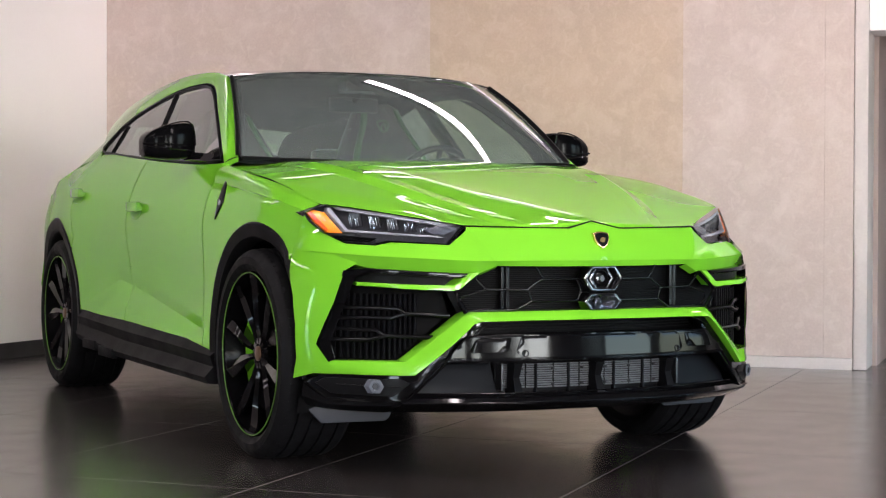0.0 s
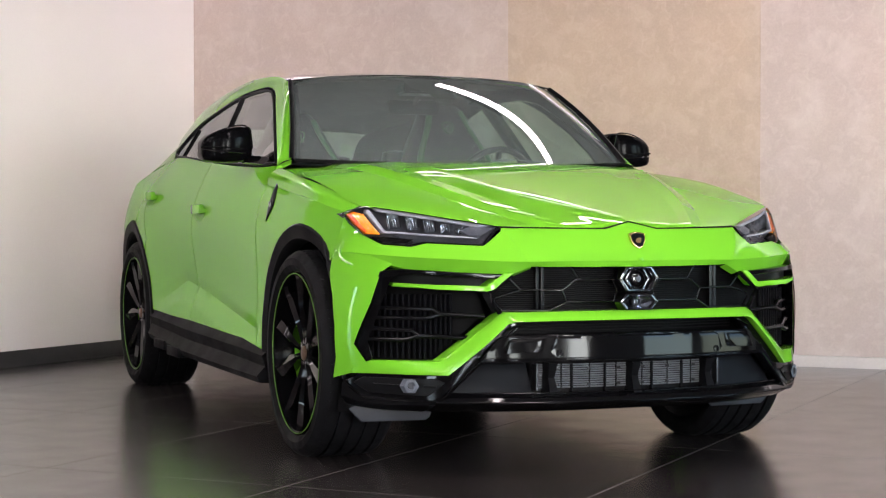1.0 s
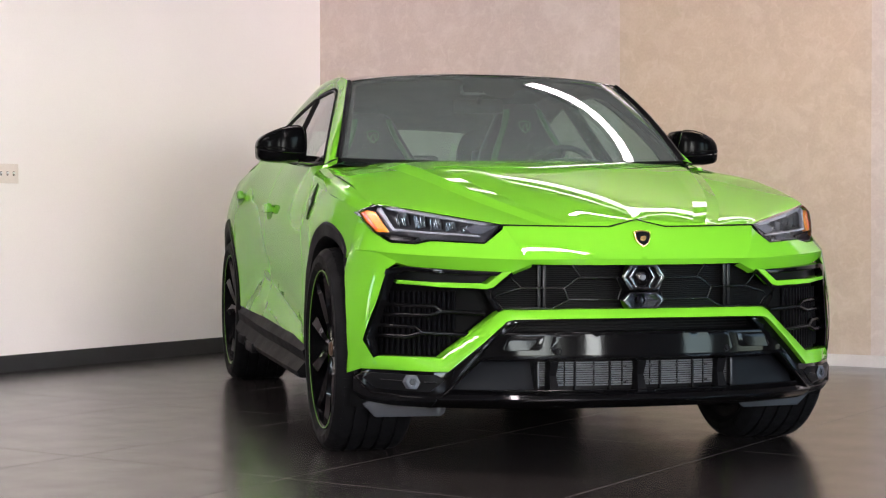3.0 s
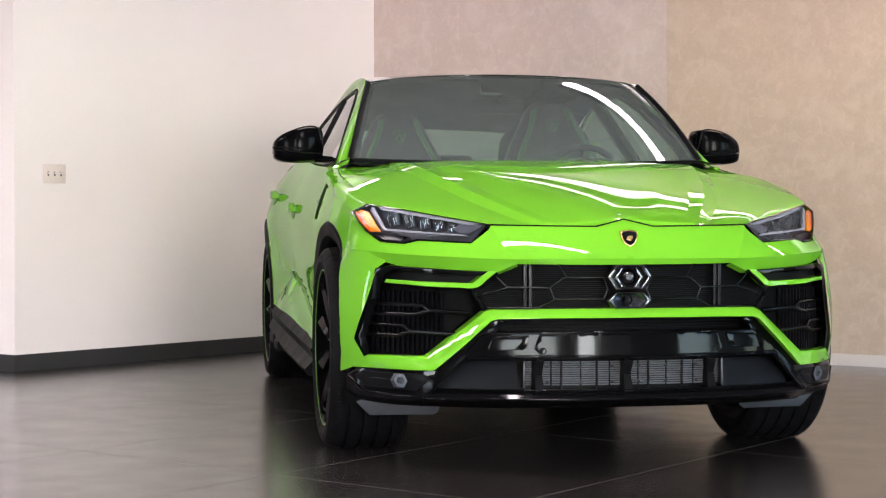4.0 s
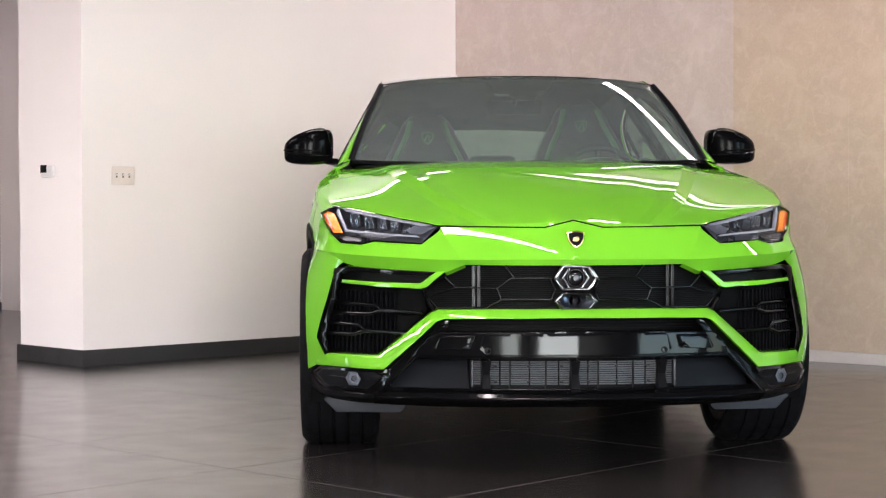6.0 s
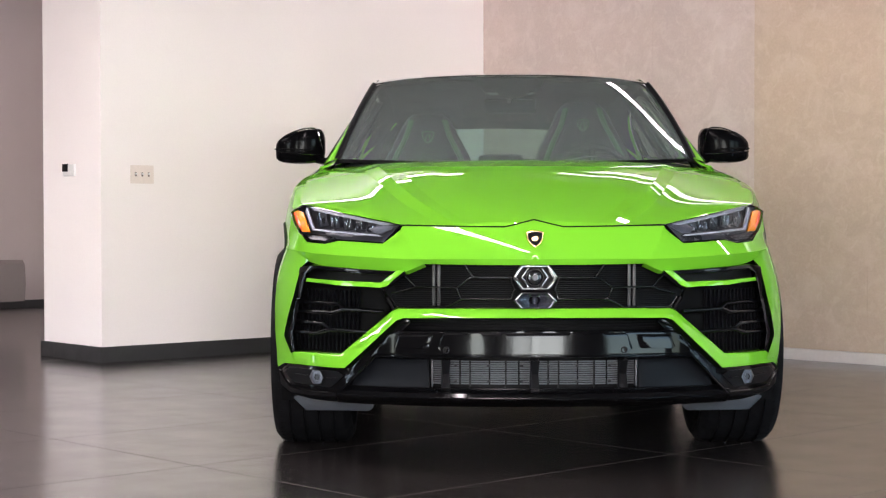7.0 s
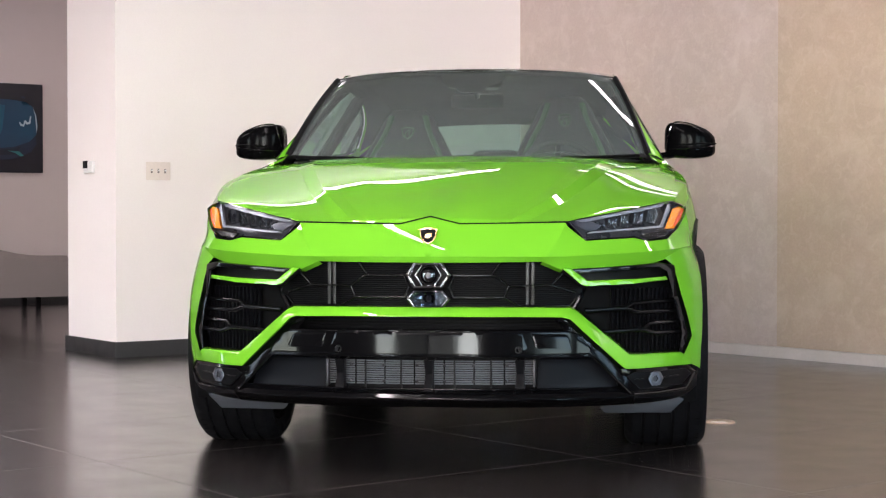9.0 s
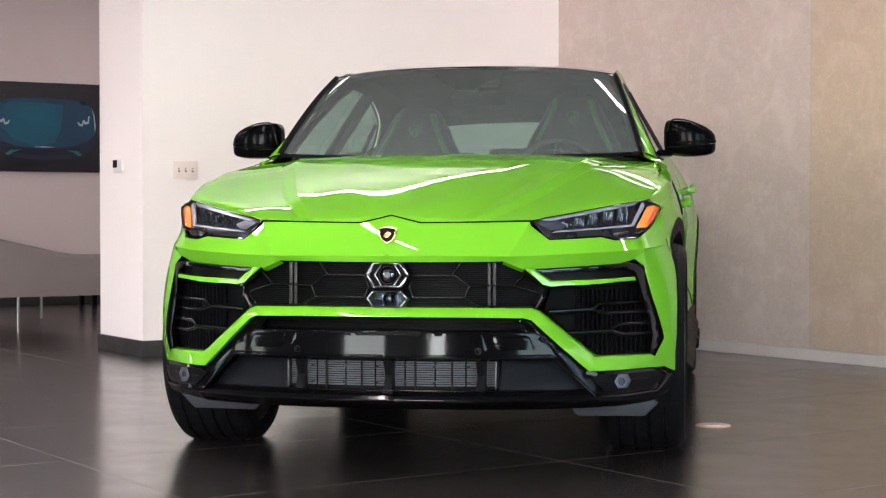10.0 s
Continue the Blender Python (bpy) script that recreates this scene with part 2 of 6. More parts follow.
PAINT = material("green_paint", (0.121, 0.378, 0.019), 0.45, coat=0.77, blotch=0.05, blotch_scale=900, spec=0.0)
BLACK_GLOSS = material("gloss_black", (0.003, 0.003, 0.0035), 0.08, coat=1.0, blotch=0.3, blotch_scale=2, rough_var=0.02)
BAR_BLACK = material("bar_gloss_black", (0.002, 0.002, 0.0023), 0.11, coat=0.03, blotch=0.3, blotch_scale=2, rough_var=0.02, spec=0.09)
SEMI_BLACK = material("semi_gloss_black", (0.002, 0.002, 0.0023), 0.08, grain=0.2, scale=200, rough_var=0.02, spec=0.22)
CUP_SHADE_GREEN = material("cup_shade_green", (0.10, 0.32, 0.006), 0.5, grain=0.1, scale=200)
STRIPE_GREEN = material("stripe_green", (0.07, 0.20, 0.008), 0.5, grain=0.1, scale=200)
RIB_GREY = material("rib_grey", (0.0028, 0.0028, 0.0036), 0.5, grain=0.2, scale=200, spec=0.06)
BLACK_SATIN = material("satin_black", (0.004, 0.004, 0.0045), 0.42, grain=0.3, scale=300, bump=0.0003, rough_var=0.06, spec=0.07)
BLACK_MATT = material("matt_black", (0.0018, 0.0018, 0.002), 0.75, grain=0.3, scale=150, rough_var=0.08, spec=0.08)
CLADDING = material("grey_cladding", (0.0045, 0.0045, 0.005), 0.55, grain=0.3, scale=500, bump=0.0004, rough_var=0.06, spec=0.07)
SLATE = material("slate_plastic", (0.021, 0.024, 0.030), 0.5, grain=0.2, scale=400, rough_var=0.06)
RUBBER = material("tyre_rubber", (0.0035, 0.0035, 0.004), 0.65, spec=0.1, grain=0.4, scale=120, bump=0.0006, blotch=0.3, blotch_scale=9, rough_var=0.1)
RIM_BLACK = material("rim_black", (0.002, 0.002, 0.0023), 0.07, rough_var=0.02, spec=0.35)
STEEL = material("brushed_steel", (0.42, 0.42, 0.43), 0.32, metal=1.0, grain=0.3, scale=200, rough_var=0.08)
DARK_CHROME = material("dark_chrome", (0.10, 0.10, 0.105), 0.16, metal=1.0, rough_var=0.03)
MIRROR_BLACK = material("mirror_cap_black", (0.002, 0.002, 0.0023), 0.16, rough_var=0.02, spec=0.035)
MESH_GREY = material("radiator_alloy", (0.19, 0.20, 0.21), 0.38, metal=0.35, grain=0.4, scale=180, rough_var=0.08)
CORE_DARK = material("radiator_dark", (0.0025, 0.0026, 0.003), 0.5, grain=0.4, scale=150, rough_var=0.08, spec=0.06)
DARK_SLATE = material("dark_slate_plastic", (0.005, 0.0057, 0.0072), 0.5, grain=0.2, scale=400, rough_var=0.06, spec=0.1)
LAMP_GREY = material("lamp_grey", (0.27, 0.28, 0.31), 0.3, coat=0.2, rough_var=0.04)
LAMP_CHROME = material("lamp_reflector", (0.26, 0.28, 0.32), 0.2, metal=1.0, rough_var=0.03)
AMBER = material("amber_lens", (0.94, 0.27, 0.012), 0.2, coat=0.3, grain=0.35, scale=90, bump=0.001)
MARKER_RED = material("marker_red", (0.74, 0.09, 0.012), 0.2, coat=0.3, grain=0.35, scale=90, bump=0.001)
GOLD = material("gold_trim", (0.75, 0.5, 0.22), 0.25, metal=1.0, rough_var=0.04)
GREEN_LEATHER = material("green_leather", (0.018, 0.085, 0.02), 0.5, grain=0.3, scale=250, bump=0.0006)
LEATHER = material("black_leather", (0.006, 0.006, 0.007), 0.55, grain=0.3, scale=250, bump=0.0006, rough_var=0.06)
GLASS_FRONT = pane("windscreen_glass", (0.47, 0.63, 0.57), haze=0.118, power=3.7)
GLASS_SIDE = pane("tinted_glass", (0.54, 0.69, 0.64), haze=0.035, power=3.6)
GLASS_LAMP = pane("lamp_glass", (0.86, 0.88, 0.9), 0.3)
GLASS_PANE = pane("window_glass", (0.9, 0.94, 0.93))
WHITE_WALL = material("white_paint", (0.89, 0.83, 0.805), 0.75, blotch=0.05, blotch_scale=1.5, grain=0.05, scale=120, bump=0.0008)
FAR_WALL = material("mauve_paint", (0.50, 0.435, 0.42), 0.75, blotch=0.06, blotch_scale=1.5, grain=0.05, scale=120, bump=0.0008)
SKIRT_DARK = material("dark_skirting", (0.03, 0.03, 0.031), 0.5, grain=0.25, scale=80, rough_var=0.08)
CEILING = material("dark_ceiling_paint", (0.20, 0.192, 0.186), 0.85, blotch=0.1, blotch_scale=1, grain=0.1, scale=60)
PLASTIC_WHITE = material("white_plastic", (0.74, 0.73, 0.71), 0.4, grain=0.1, scale=60, rough_var=0.05)
PLASTIC_CREAM = material("cream_plastic", (0.78, 0.69, 0.63), 0.4, grain=0.1, scale=60, rough_var=0.05)
SOFA_GREY = material("grey_upholstery", (0.20, 0.170, 0.160), 0.85, grain=0.35, scale=350, bump=0.001, blotch=0.12)
DARK_WALL = material("dark_wall_paint", (0.10, 0.09, 0.085), 0.7, blotch=0.1, blotch_scale=1.5, grain=0.05, scale=120, bump=0.0008)
DISC_STEEL = material("disc_steel", (0.045, 0.045, 0.047), 0.45, metal=1.0, grain=0.3, scale=200, rough_var=0.08)
RIB_BLACK = material("rib_black", (0.002, 0.002, 0.0023), 0.22, rough_var=0.03, spec=0.2)
STRIP_LIGHT = glow("strip_light", (1.0, 0.90, 0.94), STRIP_GLOW)
SOFT_STRIP = glow("soft_strip_light", (1.0, 0.90, 0.94), STRIP_GLOW * 0.5)
STONE_LINE = glow("stone_line_light", (1.0, 0.90, 0.94), STRIP_GLOW * 0.08)
LINE_LIGHT = glow("line_light", (1.0, 0.90, 0.94), STRIP_GLOW * 0.30)
FAR_FILL = glow("far_fill_light", (1.0, 0.90, 0.94), STRIP_GLOW * 0.12)
LAMP_DARK = material("lamp_bowl_grey", (0.055, 0.058, 0.066), 0.3, metal=0.3, grain=0.3, scale=120, rough_var=0.08)
FOG_GREY = material("fog_lamp_grey", (0.05, 0.056, 0.07), 0.35, rough_var=0.05)
PROJECTOR = material("projector_grey", (0.03, 0.032, 0.037), 0.2, grain=0.2, scale=200, rough_var=0.04)

# ---- the room ----
CORNER = Vector((-0.02, 5.62, 0))
ALONG_WHITE = Vector((-0.751, -0.660, 0))
ALONG_STONE = Vector((0.697, -0.717, 0))
IN_WHITE = Vector((0.660, -0.751, 0))
IN_STONE = Vector((-0.717, -0.697, 0))
HIGH = 3.43


def wall_frame(origin, along, inward):
    """From (along the wall, out of its face, up) to the room."""
    m = Matrix.Identity(4)
    for i, c in enumerate((along, inward, Vector((0, 0, 1)))):
        for k in range(3):
            m[k][i] = c[k]
    m.translation = origin
    return m


STONE_M = wall_frame(CORNER, ALONG_STONE, IN_STONE)
WHITE_M = wall_frame(CORNER, ALONG_WHITE, IN_WHITE)
END_ALONG = Vector((-0.658, 0.753, 0))
END_M = wall_frame(WHITE_M @ Vector((3.182, 0, 0)), END_ALONG, Vector((-0.753, -0.658, 0)))
FAR_M = wall_frame(Vector((-4.95, 9.40, 0)), Vector((0.76, 0.65, 0)), Vector((0.65, -0.76, 0)))


def slab(name, m, lo, hi, mat, label, category, bevel=0.0):
    bm = bmesh.new()
    box(bm, lo, hi, bevel, m)
    return tagged(part(name, bm, mat, None), label, category, kind="structure")


def stone_material(name, base, other, pale):
    """Trowelled warm concrete: clouds, pale sweeps of the trowel, fine pits."""
    m = material(name, base, 0.6, grain=0.14, scale=70, blotch=0.6, blotch_scale=2.1, other=other, bump=0.0010, rough_var=0.1)
    nt = m.node_tree
    bs = nt.nodes["Principled BSDF"]
    was = bs.inputs["Base Color"].links[0].from_socket
    co = nt.nodes.new("ShaderNodeTexCoord")
    for scale, amount, lo, hi, warp in ((5.5, 0.42, 0.48, 0.70, 0.6), (15.0, 0.36, 0.50, 0.72, 1.0)):
        n, r, x = nt.nodes.new("ShaderNodeTexNoise"), nt.nodes.new("ShaderNodeMapRange"), nt.nodes.new("ShaderNodeMix")
        n.inputs["Scale"].default_value, n.inputs["Detail"].default_value, n.inputs["Distortion"].default_value = scale, 7.0, warp
        r.inputs[1].default_value, r.inputs[2].default_value, r.inputs[4].default_value = lo, hi, amount
        x.data_type = "RGBA"
        x.inputs[7].default_value = (*pale, 1)
        nt.links.new(co.outputs["Object"], n.inputs["Vector"])
        nt.links.new(n.outputs[0], r.inputs[0])
        nt.links.new(r.outputs[0], x.inputs[0])
        nt.links.new(was, x.inputs[6])
        was = x.outputs[2]
    nt.links.new(was, bs.inputs["Base Color"])
    return m


def tile_material():
    """Dark brown polished stone tiles, clouded, each one a little different."""
    m = material("dark_floor_tile", (0.024, 0.0205, 0.019), 0.22, blotch=0.5, blotch_scale=2.2, other=(0.013, 0.011, 0.0105),
                 grain=0.15, scale=35, rough_var=0.035, bump=0.00005, spec=0.9, coat=0.38)
    m.node_tree.nodes["Principled BSDF"].inputs["Coat Roughness"].default_value = 0.22
    return m


STONE = stone_material("rose_concrete", (0.53, 0.43, 0.385), (0.47, 0.395, 0.36), (0.64, 0.55, 0.51))
STONE_WARM = stone_material("tan_concrete", (0.50, 0.385, 0.295), (0.44, 0.345, 0.27), (0.60, 0.49, 0.40))
TILE = tile_material()
GROUT = material("floor_grout", (0.17, 0.15, 0.138), 0.8, grain=0.3, scale=90)
SKIRT_STONE = material("stone_skirting", (0.60, 0.54, 0.51), 0.55, blotch=0.25, blotch_scale=3, grain=0.1, scale=60, rough_var=0.06)

# the ground under tiles, and the paving outside the glass
ground = bmesh.new()
add(ground, [(-200, -200, -0.012), (200, -200, -0.012), (200, 200, -0.012), (-200, 200, -0.012)], [(0, 1, 2, 3)])
tagged(part("ground", ground, GROUT, None), "grey ground sheet under the showroom and outside", "ground", kind="structure")

# white wall with its free end
slab("wall_white", WHITE_M, (0, -0.73, 0), (3.182, 0, HIGH), WHITE_WALL, "plain white painted wall with a free end", "wall")
bm = bmesh.new()
box(bm, (0.02, 0.002, 0), (3.196, 0.014, 0.098), 0.002, WHITE_M)
box(bm, (-0.012, 0.002, 0), (0.76, 0.014, 0.098), 0.002, END_M)
tagged(part("baseboard", bm, SKIRT_DARK, None), "black baseboard along the white wall", "baseboard", kind="structure")

# stone wall: backing, panels, skirting, pier and doorway
slab("wall_stone", STONE_M, (-0.9, -0.34, 0), (5.09, -0.02, HIGH), SKIRT_STONE, "backing wall behind large concrete panels", "wall")
wall_stone = bpy.data.objects["wall_stone"]
SEAMS = (0.0, 0.75, 1.58, 2.40, 3.22, 4.06, 4.92, 5.09)
for a, b in zip(SEAMS, SEAMS[1:]):
    bm = bmesh.new()
    box(bm, (a + 0.0003, -0.03, 0.072), (b - 0.0003, 0.0, HIGH), 0.0005, STONE_M)
    part("concrete_panel", bm, STONE_WARM if a in (2.40, 3.22) else STONE, wall_stone, sharp=5)
bm = bmesh.new()
box(bm, (0.0, -0.02, 0), (5.09, 0.004, 0.068), 0.002, STONE_M)
tagged(part("skirting", bm, SKIRT_STONE, None), "pale stone skirting below the concrete panels", "skirting", kind="structure")
slab("wall_pier", STONE_M, (5.092, -0.34, 0), (5.175, 0.006, HIGH), SKIRT_STONE, "pale painted edge beside the doorway", "wall", 0.014)
slab("wall_lintel", STONE_M, (5.176, -0.34, 2.02), (6.6, -0.01, HIGH), WHITE_WALL, "white painted wall over the doorway", "wall")
slab("wall_beyond", STONE_M, (6.601, -0.34, 0), (12.5, -0.01, HIGH), WHITE_WALL, "plain white painted wall past the doorway", "wall")
bm = bmesh.new()
box(bm, (5.0, -2.4, 0), (7.0, -2.2, 2.6), 0, STONE_M)
box(bm, (5.0, -2.2, 0), (5.2, -0.36, 2.6), 0, STONE_M)
box(bm, (6.8, -2.2, 0), (7.0, -0.36, 2.6), 0, STONE_M)
box(bm, (5.0, -2.4, 2.6), (7.0, -0.36, 2.7), 0, STONE_M)
tagged(part("wall_passage", bm, material("dark_passage_paint", (0.42, 0.33, 0.30), 0.7, blotch=0.1, grain=0.05), None),
       "dark unlit passage behind the doorway", "wall", kind="structure")

slab("wall_back", STONE_M, (-11, -0.34, 0), (-0.901, -0.02, HIGH), WHITE_WALL, "plain wall behind the white wall", "wall")
# far wall behind the sofa, and the walls that close the hall
slab("wall_far", FAR_M, (-9, -0.2, 0), (5.5, 0, HIGH), FAR_WALL, "mauve-grey painted wall at the back of the hall", "wall")
bm = bmesh.new()
box(bm, (-9, 0.002, 0), (5.5, 0.014, 0.075), 0.002, FAR_M)
tagged(part("baseboard_far", bm, SKIRT_DARK, None), "black baseboard along the back wall", "baseboard", kind="structure")
SOUTH_M = wall_frame(CORNER + ALONG_STONE * 12.5, ALONG_WHITE, -ALONG_STONE)
WEST_M = wall_frame(CORNER + ALONG_WHITE * 13.0, ALONG_STONE, -ALONG_WHITE)


def glazed_wall(name, m, a, b, bays, label, daylight, tints):
    """A wall with tall window openings; bays: (start, end)."""
    bm = bmesh.new()
    sill, head = 0.5, 2.85
    box(bm, (a, -0.25, 0), (b, 0, sill), 0, m)
    box(bm, (a, -0.25, head), (b, 0, HIGH), 0, m)
    x = a
    for s, e in list(bays) + [(b, b)]:
        if s > x:
            box(bm, (x, -0.25, sill), (s, 0, head), 0, m)
        x = e
    w = tagged(part(name, bm, DARK_WALL, None), label, "wall", kind="structure")
    for k, (s, e) in enumerate(bays):
        f = bmesh.new()
        for lo, hi in (((s, -0.16, sill), (s + 0.07, -0.08, head)), ((e - 0.07, -0.16, sill), (e, -0.08, head)),
                       ((s + 0.07, -0.16, sill), (e - 0.07, -0.08, sill + 0.07)), ((s + 0.07, -0.16, head - 0.07), (e - 0.07, -0.08, head))):
            box(f, lo, hi, 0.004, m)
        win = tagged(part("window_" + name[5:] + "_" + str(k + 1), f, BLACK_SATIN, None), "tall showroom window in a black metal frame", "window", kind="structure")
        g = bmesh.new()
        box(g, (s + 0.07, -0.125, sill + 0.07), (e - 0.07, -0.115, head - 0.07), 0, m)
        p = part("pane", g, GLASS_PANE, win)
        p.visible_shadow = False
        if not daylight[k]:
            continue
        day = new("window_daylight", bpy.data.lights.new("window_daylight", "AREA"))
        day.data.shape, day.data.size, day.data.size_y = "RECTANGLE", e - s - 0.16, head - sill - 0.16
        day.data.energy, day.data.color = daylight[k], tints[k]
        mid = Vector(((s + e) / 2, -0.2, (sill + head) / 2))
        day.matrix_basis = look(m @ mid, m @ (mid + Vector((0, 1, 0))))


glazed_wall("wall_south", SOUTH_M, -0.3, 13.2, [(1.5, 3.3), (4.2, 6.6), (9.9, 12.0)], "dark wall with tall showroom windows", (0, 0.40 * DAYLIGHT, 2.4 * DAYLIGHT), (NEUTRAL, BLUE_SKY, NEUTRAL))
glazed_wall("wall_west", WEST_M, -11.0, 12.7, [(3.0, 4.8), (9.4, 11.2)], "dark wall with tall windows facing the street", (0.30 * DAYLIGHT, 0.8 * DAYLIGHT), (NEUTRAL, NEUTRAL))

# ceiling, dark, one sheet
bm = bmesh.new()
box(bm, (-11, -0.4, HIGH), (13.2, 13.3, HIGH + 0.2), 0, wall_frame(CORNER, ALONG_STONE, ALONG_WHITE))
tagged(part("ceiling", bm, CEILING, None), "dark grey painted ceiling of the showroom", "ceiling", kind="structure")


def strip_lamp(a, b, width=0.09, z=3.175, label="unseen long slim white linear light hung from the ceiling", light=STRIP_LIGHT):
    """A long slim ceiling light between two plan points."""
    a, b = Vector((*a, 0)), Vector((*b, 0))
    d = (b - a).normalized()
    m = wall_frame(Vector((a.x, a.y, z)), d, Vector((-d.y, d.x, 0)))
    n = (b - a).length
    t = thing("ceiling_light", (a.x, a.y, z), label, "ceiling light", group="linear ceiling lights")
    h = bmesh.new()
    box(h, (0, -width / 2 - 0.01, 0.012), (n, width / 2 + 0.01, 0.075), 0.004, m)
    part("housing", h, BLACK_SATIN, t)
    if HIGH - z > 0.1:
        for k in (0.12, 0.88):
            rod = bmesh.new()
            box(rod, (n * k - 0.006, -0.006, 0.075), (n * k + 0.006, 0.006, HIGH - z), 0, m)
            part("hanger_rod", rod, BLACK_SATIN, t)
    g = bmesh.new()
    box(g, (0.01, -width / 2, 0), (n - 0.01, width / 2, 0.0115), 0.002, m)
    part("diffuser", g, light, t)


def off_wall(m, u, v):
    p = m @ Vector((u, v, 0))
    return (p.x, p.y)


# all unseen: the first two follow reflections, the last two are added to brighten
STRIPS = [
    (off_wall(STONE_M, 2.9, 1.57), off_wall(STONE_M, 6.4, 1.57)),
    ((-0.92, -0.55), (0.02, -4.2)),
    (off_wall(STONE_M, -0.6, 6.4), off_wall(STONE_M, 1.9, 6.4)),
    (off_wall(STONE_M, -0.6, 10.0), off_wall(STONE_M, 8.9, 10.0)),
]
for k, (a, b) in enumerate(STRIPS):
    strip_lamp(a, b, (0.085, 0.11, 0.38, 0.08)[k], light=SOFT_STRIP if k in (0, 2) else STRIP_LIGHT)
# light lines along the tops of the two display walls
for m, u0, u1, wide, out, z in ((STONE_M, 0.35, 9.5, 0.035, 0.06, 3.20), (STONE_M, 0.35, 9.5, 0.10, 0.12, 3.03), (WHITE_M, 0.35, 3.1, 0.045, 0.16, 3.345)):
    strip_lamp(off_wall(m, u0, out), off_wall(m, u1, out), wide, z, "thin white light line along the top of a wall", STONE_LINE if m is STONE_M else LINE_LIGHT)
# two unseen lights, added to brighten the back of the hall
for v in (1.3, 3.2):
    strip_lamp(off_wall(FAR_M, -6, v), off_wall(FAR_M, 2, v), 0.13, light=FAR_FILL)

# ---- the car ----
car = thing("car", (0, 1.5, 0), "lime-green sport utility car with black roof, trim and wheels", "car")
WHEELBASE, HUB = 3.003, 0.386

NOSE = smooth_line([(0, -0.93), (0.2, -0.922), (0.4, -0.882), (0.52, -0.848), (0.68, -0.785), (0.78, -0.70), (0.85, -0.60),
                    (0.91, -0.51), (0.95, -0.39), (0.975, -0.2), (0.985, 0.05)], 120)


def nose(x):
    """How far forward the front reaches, by the distance from the middle."""
    return float(np.interp(abs(x), NOSE[:, 0], NOSE[:, 1]))


def fascia(off):
    """From (x, z) to the front's curved face, set back by off metres (or by off(x, z))."""
    if callable(off):
        return lambda x, z: (x, nose(x) + off(x, z), z)
    return lambda x, z: (x, nose(x) + off, z)


WIDTH = smooth_line([(-0.45, 0.918), (-0.2, 0.944), (0, 0.953), (0.25, 0.959), (0.6, 0.957), (1.2, 0.958), (1.8, 0.958), (2.3, 0.972),
                     (2.7, 0.995), (3.0, 0.986), (3.4, 0.952), (3.9, 0.84), (4.1, 0.76)], 160)
BELT = smooth_line([(-0.5, 1.10), (0.5, 1.115), (1.0, 1.122), (1.8, 1.167), (2.6, 1.219), (3.0, 1.175), (3.6, 1.04), (4.1, 0.93)], 120)


def glass_x(z, y=2.0):
    """The side glass leans in, and draws in towards the windscreen."""
    return 0.875 - 0.55 * (z - 1.1) - 0.026 * max(0.0, min(1.0, (1.45 - y) / 0.9)) ** 1.5


def side_x(y, z):
    """Half the width of the body's flank at y along the car and height z."""
    w = float(np.interp(y, WIDTH[:, 0], WIDTH[:, 1]))
    b = float(np.interp(y, BELT[:, 0], BELT[:, 1]))
    x = w
    if z > 0.82:
        k = min((z - 0.82) / (b - 0.82), 1.25)
        x -= max(w - glass_x(b, y) - 0.012, 0.07) * k * k
    if y < -0.05:
        x -= min(1.0, (-0.05 - y) / 0.28) * float(np.interp(z, (0.74, 0.79, 0.915), (0, 0.020, 0.034)))
    if 0.4 < y < 2.6:
        fade = math.sin(math.pi * (y - 0.4) / 2.2)
        x -= 0.034 * fade * math.exp(-((z - 0.60) / 0.16) ** 2)
        zc = crease_z(y)
        d = 0.022 * min(1.0, (y - 0.4) / 0.3, (2.6 - y) / 0.5)
        if z < zc:
            x += d * (min(1.0, (zc - z) / 0.09) - 0.5)
        else:
            x -= d * 0.5 * max(0.0, 1 - (z - zc) / 0.05)
    if z < 0.45:
        x -= 0.03 * ((0.45 - z) / 0.2) ** 2
    return x


def crease_z(y):
    """Height of the crease low on the doors, which climbs towards the rear wheel."""
    return 0.425 + 0.12 * (y - 0.5) if y < 1.96 else 0.600 - 0.28 * (y - 1.96)


DOOR_CREASE = [[(y, crease_z(y) - d) for y in np.linspace(0.62, 2.5, 34)] for d in (0.0, 0.09, -0.05)]


def flank(off=0.0):
    return lambda y, z: (side_x(y, z) + off, y, z)


def arc(cy, cz, r, a0, a1, n):
    return [(cy + r * math.cos(radians(a0 + (a1 - a0) * i / n)), cz + r * math.sin(radians(a0 + (a1 - a0) * i / n))) for i in range(n + 1)]


# the dark body shell inside, which closes what lies behind the seams
for name, lo, hi in (("engine_bay", (-0.50, -0.55, 0.30), (0.50, 0.50, 0.86)), ("floor_pan", (-0.90, 0.55, 0.24), (0.90, 2.45, 0.40)),
                     ("chassis", (-0.50, -0.30, 0.22), (0.50, 3.9, 0.30)), ("boot_floor", (-0.50, 2.5, 0.36), (0.50, 3.98, 0.95))):
    bm = bmesh.new()
    box(bm, lo, hi, 0.04)
    part(name, bm, BLACK_MATT, car)
bm = bmesh.new()
